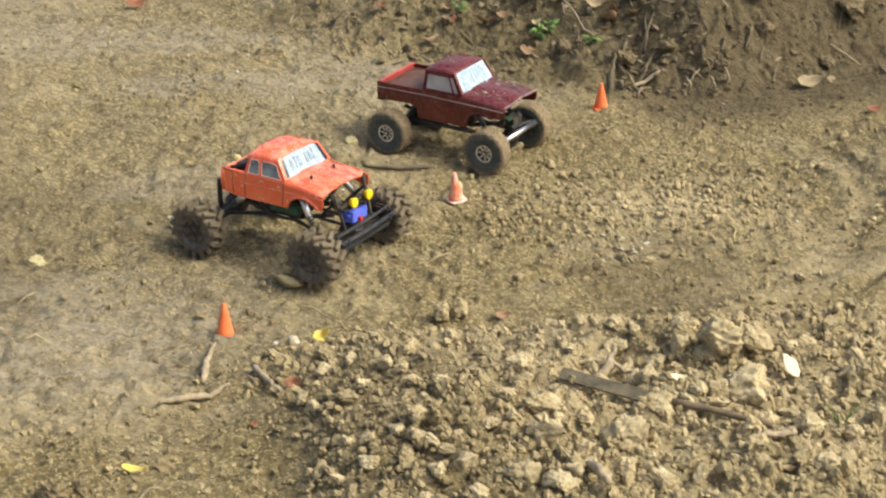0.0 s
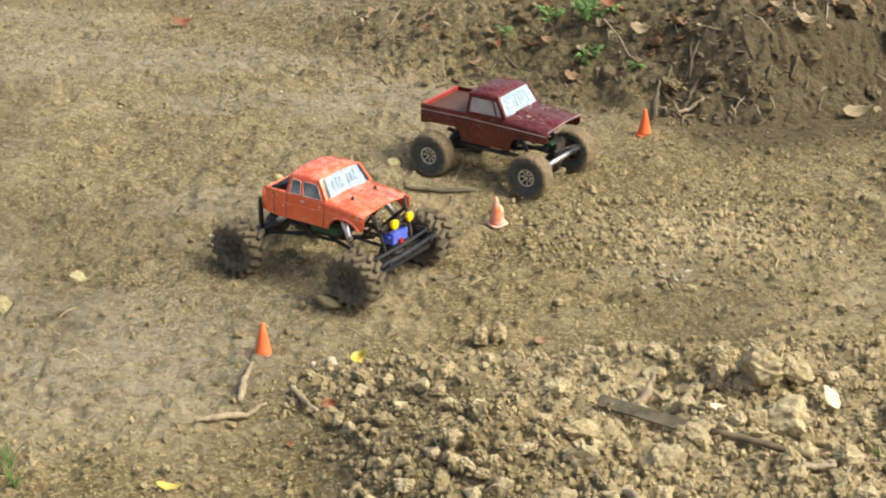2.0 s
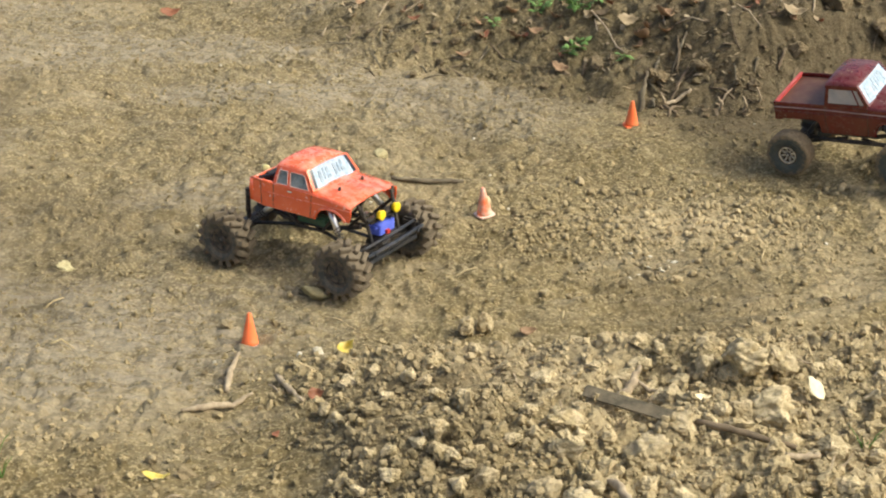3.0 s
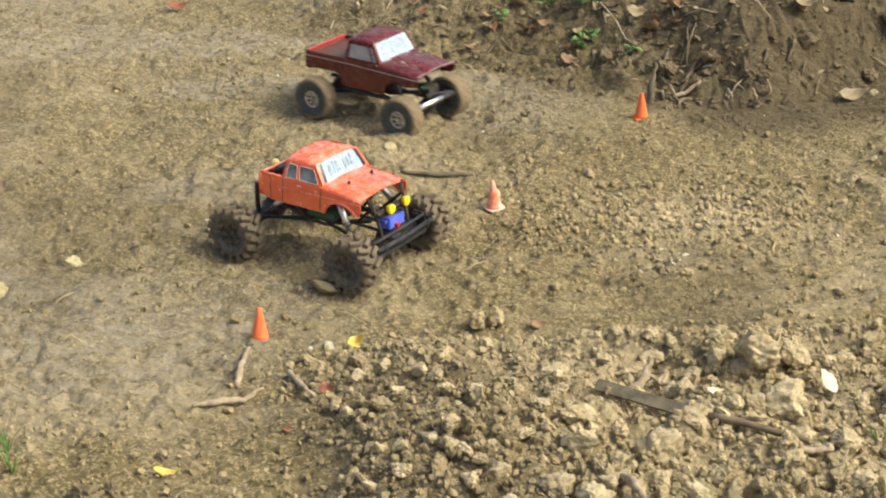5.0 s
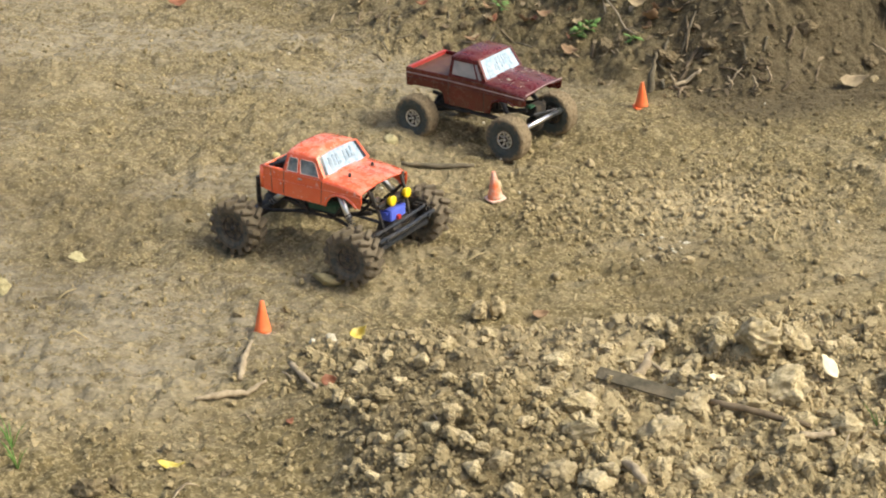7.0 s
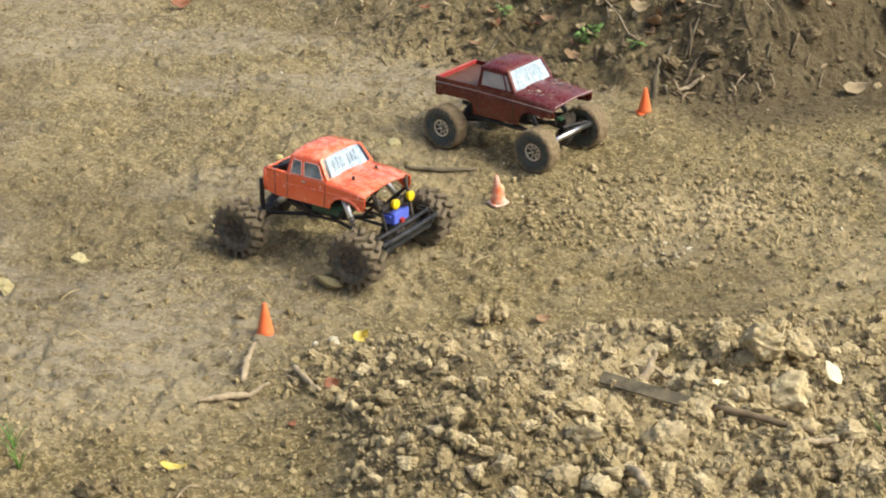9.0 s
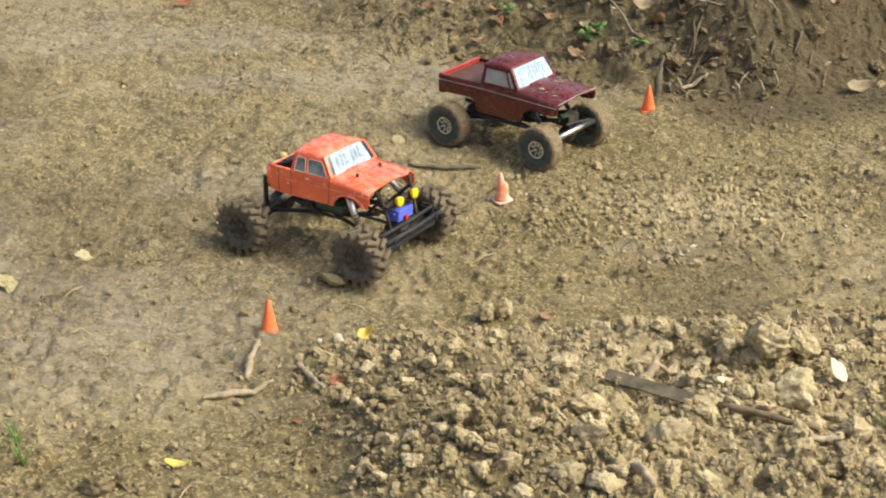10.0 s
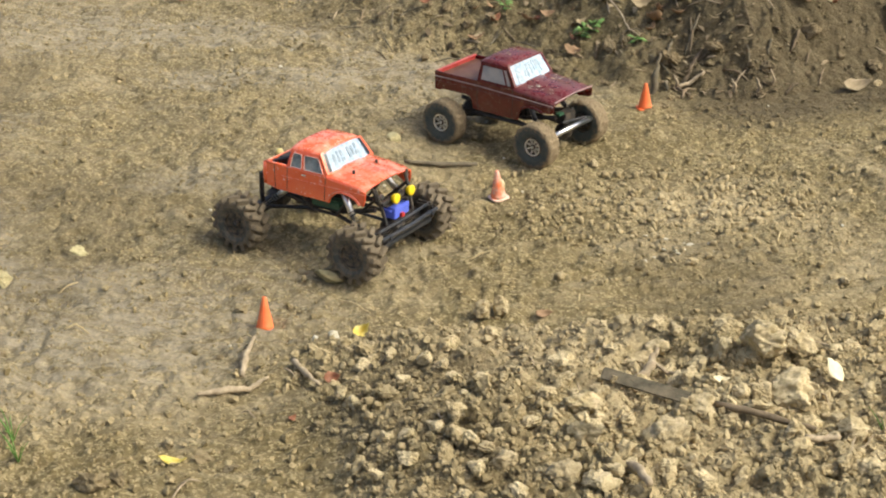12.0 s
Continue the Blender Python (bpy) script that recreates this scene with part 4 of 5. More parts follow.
        absorb(bm, lathe_bm)
        part("axle", bm, M["black"], truck)
    for dx, z, r in ((0.204, 0.084, 0.0062), (0.216, 0.094, 0.0048), (0.196, 0.104, 0.004)):
        part("steering_rod", tube(bmesh.new(), [(dx, -0.112, z), (dx + 0.006, 0, z + 0.002), (dx, 0.112, z)], r), M["blackmetal"], truck)
    part("skid_plate", box(bmesh.new(), (0.206, 0.0, 0.072), (0.014, 0.190, 0.012), None, 0.002), M["blackmetal"], truck, "dark metal bar before the axle")
    for y in (-0.085, -0.03, 0.03, 0.085):
        part("bolt", tube(bmesh.new(), [(0.208, y, 0.092), (0.224, y, 0.094)], 0.0055, 8), M["blackmetal"], truck)
    for side in (-1, 1):
        part("rod_end", tube(bmesh.new(), [(0.203, side * 0.100, 0.084), (0.196, side * 0.122, 0.084)], [0.0085, 0.0065], 10), M["black"], truck)
        part("upright", tube(bmesh.new(), [(0.190, side * 0.052, 0.092), (0.178, side * 0.056, 0.140), (0.162, side * 0.062, 0.190)], 0.0042), M["black"], truck)
    part("lamp_shelf", box(bmesh.new(), (0.178, 0.0, 0.152), (0.030, 0.120, 0.003), None, 0.001), M["black"], truck)
    for side in (-1, 1):
        part("knuckle", box(bmesh.new(), (0.186, side * 0.106, 0.088), (0.046, 0.016, 0.040), None, 0.005), M["black"], truck)
    bm = box(bmesh.new(), (0.176, 0.0, 0.124), (0.036, 0.060, 0.027), None, 0.002)
    box(bm, (0.176, 0.0, 0.131), (0.022, 0.076, 0.005), None, 0.001)
    servo = part("servo", bm, M["blue"], truck, "bright blue steering servo")
    part("servo_horn", tube(bmesh.new(), [(0.176, 0.015, 0.140), (0.176, 0.015, 0.146), (0.196, 0.02, 0.146)], 0.004), M["black"], servo)
    part("plug", box(bmesh.new(), (0.197, -0.004, 0.116), (0.008, 0.012, 0.010), None, 0.001), M["redplug"], servo)
    part("gearbox", box(bmesh.new(), (0.0, 0, 0.118), (0.100, 0.066, 0.046), None, 0.006), M["black"], truck)
    part("battery", box(bmesh.new(), (0.020, -0.048, 0.122), (0.085, 0.026, 0.022), None, 0.003), M["green"], truck, "green shrink-wrapped battery")
    part("motor", tube(bmesh.new(), [(-0.075, -0.02, 0.125), (-0.02, -0.02, 0.125)], 0.018, 16), M["blackmetal"], truck)
    part("bed_box", box(bmesh.new(), (-0.094, -0.01, 0.196), (0.05, 0.10, 0.030), None, 0.004), M["black"], truck, "black box in the bed")
    part("bed_rail", tube(bmesh.new(), [(-0.118, -0.075, 0.205), (-0.088, -0.075, 0.216), (-0.066, -0.070, 0.226)], 0.004), M["blackmetal"], truck)
    lamp = bmesh.new()
    lathe(lamp, [(0.003, 0.010), (0.006, 0.007), (0.0100, -0.006), (0.0085, -0.008)], 14)
    part("lamp_stem", tube(bmesh.new(), [(-0.152, -0.012, 0.168), (-0.152, -0.012, 0.194)], 0.0025), M["black"], truck)
    part("beacon", lamp, M["beacon"], truck, "small pale yellow rear lamp", True, pose(-0.152, -0.012, 0.200, 0, 0, 60))
    return truck


def maroon_truck():
    truck = tagged(new("rc_truck"), "dark maroon remote-controlled pickup with muddy tyres and silver wheels", "toy truck")
    meshes = (finish(rim_bmesh(0.0205, 0.024), "rim", M["darkrim"]), finish(muddy_tyre_bmesh(0.0620, 0.025, 0.0275), "tyre", tyre_material("muddy_tyre", 0.0620, 1.0, (0.36, 0.275, 0.165), 0.74, 0.30, (0.066, 0.082, 0.078))),
              finish(nut_bmesh(0.0045, -0.019), "hub_nut", M["chrome"]), finish(spoke_bmesh(0.0205, 0.024, 0.22), "spoke", M["chrome"]), 8, finish(ring_bmesh(0.0205, 0.024), "rim_ring", M["chrome"]))
    wheels = add_wheels(truck, 0.304, 0.116, 0.0605, meshes, "silver eight-spoke wheel with mud-caked tyre")
    c = dict(sill=0.10, head=0.82, pane_front="blue_screen", wide=0.090, narrow=0.078, crown=0.005, zbelt=0.186, zroof=0.245, zhood=0.190, belt=(-0.064, 0.056), roof=(-0.058, 0.024), nose=(0.187, 0.177), tail=(-0.207, 0.186, 0.136), bed=0.174,
             side=[(-0.207, 0.186), (-0.207, 0.134), (-0.190, 0.134), (-0.180, 0.138), (-0.100, 0.140), (-0.084, 0.134), (-0.078, 0.104), (0.070, 0.104), (0.072, 0.122), (0.082, 0.140), (0.105, 0.150), (0.132, 0.149), (0.150, 0.142), (0.176, 0.144), (0.186, 0.150), (0.187, 0.171), (0.056, 0.184), (-0.064, 0.187)],
             crease=(-0.204, 0.184, 0.160, 0.160), arch=[(0.070, 0.106), (0.072, 0.122), (0.082, 0.140), (0.105, 0.150), (0.132, 0.149), (0.150, 0.142)], pillars=((0.0, 0.09), (0.80, 0.84), (0.95, 1.0)), pane="greypane", ink="pale_ink",
             print=((-0.74, -0.52, 0.12, 0.70), (-0.34, -0.24, 0.30, 0.55), (-0.20, -0.12, 0.22, 0.80), (-0.02, 0.08, 0.30, 0.85), (0.16, 0.20, 0.40, 0.85), (0.30, 0.46, 0.55, 0.80), (0.52, 0.56, 0.25, 0.70)))
    body = truck_body(truck, c, "maroon", pose(0, 0, 0), "glossy dark maroon moulded shell with dried mud spots")
    for side in (-1, 1):
        part("side_stripe", tube(bmesh.new(), [(-0.205, side * 0.0905, 0.172), (-0.06, side * 0.0908, 0.173), (0.184, side * 0.0905, 0.166)], 0.0018, 6), M["stripe"], body, "thin pale pinstripe")
    for side in (-1, 1):
        for pts in ([(-0.062, 0.186), (-0.064, 0.140), (-0.060, 0.106)], [(0.054, 0.184), (0.052, 0.106)]):
            part("door_seam", tube(bmesh.new(), [(x, side * 0.0901, z) for x, z in pts], 0.0007, 5), M["black"], body)
    part("tailgate_top", box(bmesh.new(), (-0.200, 0, 0.186), (0.010, 0.172, 0.004), None, 0.001), M["red"], body, "bright red tailgate lining")
    part("tailgate_lining", box(bmesh.new(), (-0.2005, 0, 0.179), (0.003, 0.170, 0.010)), M["red"], body)
    part("bonnet_lip", tube(bmesh.new(), [(0.187, -0.088, 0.177), (0.190, 0, 0.183), (0.187, 0.088, 0.177)], 0.0018, 6), M["stripe"], body)
    part("rear_window", box(bmesh.new(), (-0.0625, 0, 0.212), (0.003, 0.11, 0.026)), M["greypane"], body)
    rng = random.Random(4)
    for _ in range(46):
        x, y = rng.gauss(0.095, 0.026), rng.uniform(-0.078, 0.07)
        bm = bmesh.new()
        v, f = lump_points(1, rng.randrange(99), 0.4)
        grow = Vector((rng.uniform(0.0016, 0.0060), rng.uniform(0.0016, 0.0045), rng.uniform(0.0012, 0.0026)))
        made = [bm.verts.new(Vector(p) * grow) for p in v]
        for t in f:
            bm.faces.new([made[i] for i in t])
        bm.transform(Matrix.Translation((x, y, lerp(0.1965, 0.1845, (x - 0.056) / 0.13))))
        part("mud_fleck", bm, M["white_stone"], body)
    for _ in range(10):
        x, y = rng.uniform(-0.052, 0.0), rng.uniform(-0.05, 0.06)
        bm = bmesh.new()
        v, f = lump_points(1, rng.randrange(99), 0.4)
        made = [bm.verts.new(Vector(p) * rng.uniform(0.0012, 0.0035)) for p in v]
        for t in f:
            bm.faces.new([made[i] for i in t])
        bm.transform(Matrix.Translation((x, y, 0.2525)))
        part("mud_fleck", bm, M["stone"], body)
    for side in (-1, 1):
        part("frame_rail", tube(bmesh.new(), [(-0.150, side * 0.040, 0.110), (-0.06, side * 0.040, 0.094), (0.06, side * 0.040, 0.094), (0.160, side * 0.040, 0.118)], 0.006), M["black"], truck)
        part("skid_bar", tube(bmesh.new(), [(-0.135, side * 0.055, 0.085), (-0.07, side * 0.070, 0.088), (0.06, side * 0.070, 0.088), (0.120, side * 0.055, 0.080)], 0.006), M["black"], truck)
        for x in (-1, 1):
            part("link", tube(bmesh.new(), [(x * 0.145, side * 0.052, 0.062), (x * 0.02, side * 0.036, 0.082)], 0.0045), M["black"], truck)
        sprung(truck, (0.085, side * 0.060, 0.150), (0.140, side * 0.078, 0.075), 0.0065, "dark shock absorber", "blackmetal")
        sprung(truck, (-0.085, side * 0.060, 0.140), (-0.140, side * 0.078, 0.072), 0.0065, "dark shock absorber", "blackmetal")
        part("knuckle", box(bmesh.new(), (0.162, side * 0.084, 0.072), (0.034, 0.014, 0.032), None, 0.004), M["black"], truck)
    for x in (-1, 1):
        bm = box(bmesh.new(), (x * 0.152, 0, 0.061), (0.022, 0.17, 0.020), None, 0.005)
        b = bmesh.new()
        lathe(b, [(0.010, -0.022), (0.021, -0.012), (0.023, 0.0), (0.021, 0.012), (0.010, 0.022)], 16)
        b.transform(Matrix.Translation((x * 0.152, 0.012, 0.063)))
        absorb(bm, b)
        part("axle", bm, M["black"], truck)
    part("steering_rod", tube(bmesh.new(), [(0.186, -0.088, 0.086), (0.188, 0.0, 0.087), (0.184, 0.088, 0.082)], 0.0074, 12), M["alu"], truck, "polished aluminium steering rod", True)
    part("drag_link", tube(bmesh.new(), [(0.174, -0.03, 0.104), (0.178, 0.085, 0.088)], 0.0035), M["blackmetal"], truck)
    part("servo", box(bmesh.new(), (0.160, 0.006, 0.108), (0.030, 0.050, 0.030), None, 0.002), M["black"], truck)
    part("circuit_board", box(bmesh.new(), (0.168, -0.034, 0.128), (0.014, 0.022, 0.006), None, 0.001), M["green"], truck, "small green circuit board")
    part("gearbox", box(bmesh.new(), (0.0, 0, 0.108), (0.110, 0.062, 0.042), None, 0.006), M["black"], truck)
    part("battery", box(bmesh.new(), (-0.115, 0, 0.125), (0.060, 0.050, 0.024), None, 0.003), M["black"], truck)
    return truck, wheels, body


# ---- small things ----
def cone(m, size, material, base_material, label):
    ob = tagged(new("traffic_cone"), label, "cone", "marker cones")
    ob.matrix_basis = m
    bm = bmesh.new()
    lathe(bm, [(0.0215, 0.003), (0.0195, 0.012), (0.0165, 0.026), (0.0120, 0.046), (0.0082, 0.064), (0.0058, 0.076), (0.0046, 0.080), (0.0030, 0.0805)], 22)
    bm.transform(Matrix.Scale(size, 4) @ Matrix.Rotation(radians(90), 4, "X"))
    part("cone_body", bm, M[material], ob, smooth=True)
    bm = bmesh.new()
    out = []
    for k in range(32):
        a = k * math.tau / 32
        r = 0.0255 * size / max(abs(math.cos(a)), abs(math.sin(a))) ** 0.55
        out.append((r * math.cos(a), r * math.sin(a), 0.0))
    plate(bm, out, (0, 0, 0.004), 0.001)
    part("base", bm, M[base_material], ob)
    return ob


def leaf_mesh(length, width, curl, seed, lobes=0.0):
    rng = random.Random(seed)
    bm = bmesh.new()
    rows = []
    twist = rng.uniform(-0.4, 0.4)
    for i in range(9):
        t = i / 8
        w = width / 2 * max(0.04, math.sin(math.pi * t ** 0.8)) * (1 + lobes * math.sin(t * 19))
        line = []
        for j in range(5):
            v = (j - 2) / 2
            line.append((length * (t - 0.5), v * w, curl * length * (t - 0.5) ** 2 * 1.6 + curl * 0.5 * abs(v) * w + twist * v * w * (t - 0.5) + 0.04 * length * rng.uniform(-1, 1) * abs(v)))
        rows.append(line)
    return sheet(bm, rows, 0.0007)


def standing_leaf(x, y, up, length, width, face, material, seed, label):
    """A leaf propped up, its upper side turned to the direction face."""
    n = Vector(face).normalized()
    tip = (Vector((-0.15, 0, 1)) - n * n.z).normalized()
    m = Matrix((tip, n.cross(tip), n)).transposed().to_4x4()
    bm = leaf_mesh(length, width, 0.12, seed, 0.0)
    return thing("fallen_leaf", bm, M[material], Matrix.Translation((x, y, height(x, y) + up)) @ m, label, "leaf", "fallen leaves", True)


def leaf(x, y, length, width, material, seed, label, turn=0, lean=0, roll=0, up=0.006, curl=0.6, lobes=0.08):
    m = Matrix.Translation((x, y, height(x, y) + up)) @ pose(0, 0, 0, roll, lean, turn)
    return thing("fallen_leaf", leaf_mesh(length, width, curl, seed, lobes), M[material], m, label, "leaf", "fallen leaves", True)


def rod(name, points, radii, material, label, category, group="", sides=8):
    """A stick that lies along ground points (x, y, height above the ground)."""
    pts = [Vector((x, y, height(x, y) + h)) for x, y, h in points]
    fine, rad = [], []
    rng = random.Random(len(pts) + int(abs(points[0][0]) * 1000))
    steps = 5
    for i in range(len(pts) - 1):
        for k in range(steps):
            t = k / steps
            fine.append(pts[i].lerp(pts[i + 1], t) + Vector((rng.uniform(-1, 1), rng.uniform(-1, 1), rng.uniform(-0.5, 0.5))) * radii[i] * 0.45)
            rad.append(lerp(radii[i], radii[i + 1], t) * rng.uniform(0.84, 1.14))
    fine.append(pts[-1])
    rad.append(radii[-1])
    o = fine[0].copy()
    bm = tube(bmesh.new(), [p - o for p in fine], rad, sides)
    return thing(name, bm, M[material], Matrix.Translation(o), label, category, group, True)


EARTH = [mesh_of("clod", *lump_points(4, 360 + k, 0.85, 0.28, (0.45, 0.88)), [M["earth"]], False) for k in range(6)]
PALE = [mesh_of("stone", *lump_points(4, 380 + k, 0.6, 0.4), [M["stone"]], False) for k in range(3)]
BROWN = [mesh_of("clod", *lump_points(3, 320 + k, 0.7, 0.45), [M["brown_clod"]], False) for k in range(5)]
CLODS = [mesh_of("clod", *lump_points(4, 300 + k, 0.85, 0.26, (0.45, 0.88)), [M["clod"]], False) for k in range(9)]
BIG_CLODS = [mesh_of("clod", *lump_points(5, 330 + k, 0.9, 0.25, (0.40, 0.85)), [M["clod"]]) for k in range(7)]
STONES = [mesh_of("stone", *lump_points(3, 400 + k, 0.7, 0.22), [M["stone"]]) for k in range(4)]
WHITE = [mesh_of("pebble", *lump_points(2, 500 + k, 0.7, 0.2), [M["white_stone"]]) for k in range(3)]


def lump(name, meshes, x, y, size, seed, label, category, group="", squash=1.0, sink=0.3, turn=None):
    rng = random.Random(seed)
    me = meshes[seed % len(meshes)]
    e = Euler((rng.uniform(-0.5, 0.5), rng.uniform(-0.5, 0.5), rng.uniform(0, 6.28) if turn is None else turn))
    ob = new(name, me)
    ob.matrix_basis = Matrix.LocRotScale((x, y, height(x, y) + size * squash * (0.75 - sink)), e, (size, size, size * squash))
    return tagged(ob, label, category, group)


def plant(x, y, seed, stems, reach, leaf_len, label):
    """A seedling: thin stems with small leaves in pairs."""
    rng = random.Random(seed)
    ob = tagged(new("green_seedling"), label, "plant", "green seedlings")
    ob.matrix_basis = Matrix.Translation((x, y, height(x, y)))
    for s in range(stems):
        a = rng.uniform(0, math.tau)
        tip = Vector((math.cos(a) * reach * rng.uniform(0.5, 1), math.sin(a) * reach * rng.uniform(0.3, 0.8), reach * rng.uniform(0.5, 1.0)))
        bend = Vector((0, 0, reach * 0.3))
        pts = [Vector((0, 0, -0.01)).lerp(tip, t) + bend * math.sin(math.pi * t) * 0.5 for t in (0, 0.25, 0.5, 0.75, 1)]
        stem = part("stem", tube(bmesh.new(), pts, [0.0016, 0.0014, 0.0012, 0.001, 0.0006], 5), M["stem"], ob)
        for i, p in enumerate(pts[1:]):
            for side in (-1, 1):
                length = leaf_len * rng.uniform(0.7, 1.15)
                at = Matrix.Translation(p) @ pose(0, 0, 0, rng.uniform(-35, 35), rng.uniform(-30, 20), math.degrees(a) + side * rng.uniform(35, 80)) @ Matrix.Translation((length / 2, 0, 0))
                part("leaf", leaf_mesh(length, length * 0.5, -0.4, rng.randrange(999)), M["leaf_green"], stem, smooth=True, at=at)
    return ob


# ---- the place ----
ground = build_ground()
scatter("soil_crumbs", 11000, 2, (0.0030, 0.0110), lambda x, y: (0.10 + 0.80 * churned(x, y) ** 2) * (1 - 0.8 * heap(x, y)), 1, "loose brown crumbs of dry soil", M["crumb"], 0.80, 0.5, 1.8)
scatter("track_crumbs", 1300, 2, (0.0045, 0.0130), lambda x, y: np.exp(-((x - 0.62 - 0.2 * (y - 0.25)) / 0.36) ** 2 - ((y - 0.25) / 0.25) ** 2), 5, "pale rounded crumbs of dry clay along the track", M["crumb"], 0.75, 0.25, 1.7, (0.5, 0.9), True)
scatter("soil_grit", 26000, 1, (0.002, 0.006), lambda x, y: (0.3 + 0.6 * churned(x, y)), 2, "fine grit and small crumbs of clay", M["crumb"])
scatter("heap_lumps", 9000, 2, (0.0042, 0.0130), lambda x, y: np.clip(heap(x, y) + 0.12 * step01(-0.58, -0.85, y) + 0.02 * bank(x, y), 0, 1), 3, "lumpy dry clay of the spoil heap", M["crumb"], 0.66, 0.50, 1.9, (0.42, 0.88))
scatter("heap_clods", 480, 3, (0.012, 0.025), lambda x, y: np.clip(coarse(x, y) * (1 - 0.6 * darker(x, y)) + 0.01 * bank(x, y), 0, 1), 4, "broken clods of pale clay that make up the heap", M["crumb"], 0.62, 0.42, 2.0, (0.40, 0.85))

flakes("leaf_litter", 900, (0.012, 0.045), 31, lambda x, y: bank(x, y) * step01(0.10, 0.35, y - bank_foot(x)), M["litter"], "dead leaves and scraps of bark on the bank", (0.3, 0.7))
flakes("bark_scraps", 330, (0.010, 0.038), 33, lambda x, y: np.exp(-((x - 0.80) / 0.24) ** 2) * step01(-0.03, 0.04, y - bank_foot(x)) * (1 - step01(0.16, 0.34, y - bank_foot(x))), M["litter"], "scraps of bark and dead roots in the cut bank", (0.12, 0.4), 0.006)
flakes("chaff", 620, (0.005, 0.016), 32, lambda x, y: 0.35 + 0.4 * churned(x, y), M["litter"], "small pale chips and straw bits in the soil", (0.15, 0.45), 0.003)

truck_a = orange_truck()
truck_a.matrix_basis = pose(-0.2615, 0.010, height(-0.268, 0.0) - 0.001, 0, 0, -33.0)
truck_b, wheels_b, body_b = maroon_truck()

# marker cones
cone(pose(-0.392, -0.405, height(-0.392, -0.405) - 0.003, -9, 3, 20), 0.93, "cone", "patchy_cone", "small orange plastic cone leaning on a clod, its base crumpled")
cone(pose(0.135, 0.262, height(0.135, 0.262) - 0.001, 0, -5, 30), 0.94, "patchy_cone", "pallid", "small patchy orange cone with pale dusty base")
cone(pose(0.574, 0.948, height(0.574, 0.948) - 0.002, 0, 0, 10), 0.95, "cone", "cone", "small bright orange plastic cone before the bank")

# clods of the heap, the largest by place
big = [(0.616, -0.764, 0.060), (0.546, -0.742, 0.036), (0.708, -0.728, 0.040), (0.642, -0.944, 0.053), (0.471, -0.993, 0.036), (0.400, -1.092, 0.055), (0.261, -1.091, 0.043),
       (0.256, -0.980, 0.043), (0.319, -1.153, 0.032), (0.211, -1.206, 0.037), (0.268, -1.257, 0.035), (0.738, -1.076, 0.032), (0.738, -1.200, 0.033)]
middling = [(0.776, -0.722, 0.020), (0.820, -0.676, 0.024), (0.190, -0.945, 0.026), (0.155, -1.037, 0.024), (0.667, -1.190, 0.024), (0.552, -0.961, 0.022), (0.578, -1.001, 0.027), (0.068, -0.892, 0.028),
            (0.020, -1.058, 0.024), (0.052, -1.107, 0.019), (0.016, -1.006, 0.028), (0.127, -1.266, 0.022), (0.390, -1.184, 0.026), (0.439, -1.220, 0.024), (0.525, -1.182, 0.027), (-0.018, -1.018, 0.023),
            (-0.069, -1.042, 0.019), (-0.064, -1.109, 0.024), (-0.164, -0.687, 0.020), (-0.107, -0.678, 0.020), (0.391, -0.729, 0.026),
            (0.336, -0.705, 0.019), (0.191, -0.663, 0.017)]
for i, (x, y, s) in enumerate(((-0.656, -1.069, 0.034), (-0.239, -0.864, 0.015), (-0.458, -0.954, 0.025), (-0.530, -0.915, 0.017), (-0.452, -0.335, 0.020), (-0.600, -1.050, 0.022), (-0.400, -1.000, 0.018))):
    lump("clod", BROWN, x, y, s, i, "crumbling brown clod before the heap", "clod", "clods on the flat", 0.8, 0.45)
for i, (x, y, s) in enumerate(middling):
    lump("clod", CLODS, x, y, s, 50 + i, "middling clod of pale dry clay", "clod", "clods on the heap", 0.85)
for i, (x, y, s) in enumerate(big):
    lump("clod", BIG_CLODS, x, y, s, i, "large dry clod of pale brown clay on the spoil heap", "clod", "clods on the heap", 0.85)
for i, (x, y, s) in enumerate(((0.081, -0.378, 0.030), (0.123, -0.362, 0.026))):
    lump("clod", CLODS, x, y, s, 30 + i, "rounded damp clod at the foot of the heap", "clod", "clods on the heap", 1.25, 0.1)
rng = random.Random(11)
made = 0
while made < 125:
    x, y = rng.uniform(-0.35, 1.15), rng.uniform(-1.25, -0.42)
    if rng.random() < float(coarse(np.array([x]), np.array([y]))[0]):
        lump("clod", CLODS, x, y, rng.uniform(0.010, 0.022) * rng.choice((1, 1, 1.4)), 100 + made, "dry clod of brown clay on the spoil heap", "clod", "clods on the heap")
        made += 1
made = 0
while made < 32:
    x, y = rng.uniform(0.25, 1.3), rng.uniform(-0.3, 0.7)
    lump("clod", CLODS, x, y, rng.uniform(0.008, 0.018), 400 + made, "small clod of brown clay on the track", "clod", "clods on the track")
    made += 1
for i in range(40):
    x = rng.uniform(-0.2, 1.6)
    y = float(bank_foot(x)) + rng.uniform(-0.05, 0.45)
    lump("clod", EARTH, x, y, rng.uniform(0.008, 0.020), 500 + i, "earthy clod on the cut bank", "clod", "clods on the bank")
for i in range(30):
    x, y = rng.uniform(-1.35, -0.2), rng.uniform(-1.0, 1.8)
    if math.hypot(x + 0.268, y) > 0.24:
        lump("clod", BROWN, x, y, rng.uniform(0.008, 0.020), 600 + i, "trodden clod of brown clay pressed into the ground", "clod", "clods on the flat", 0.6, 0.6)

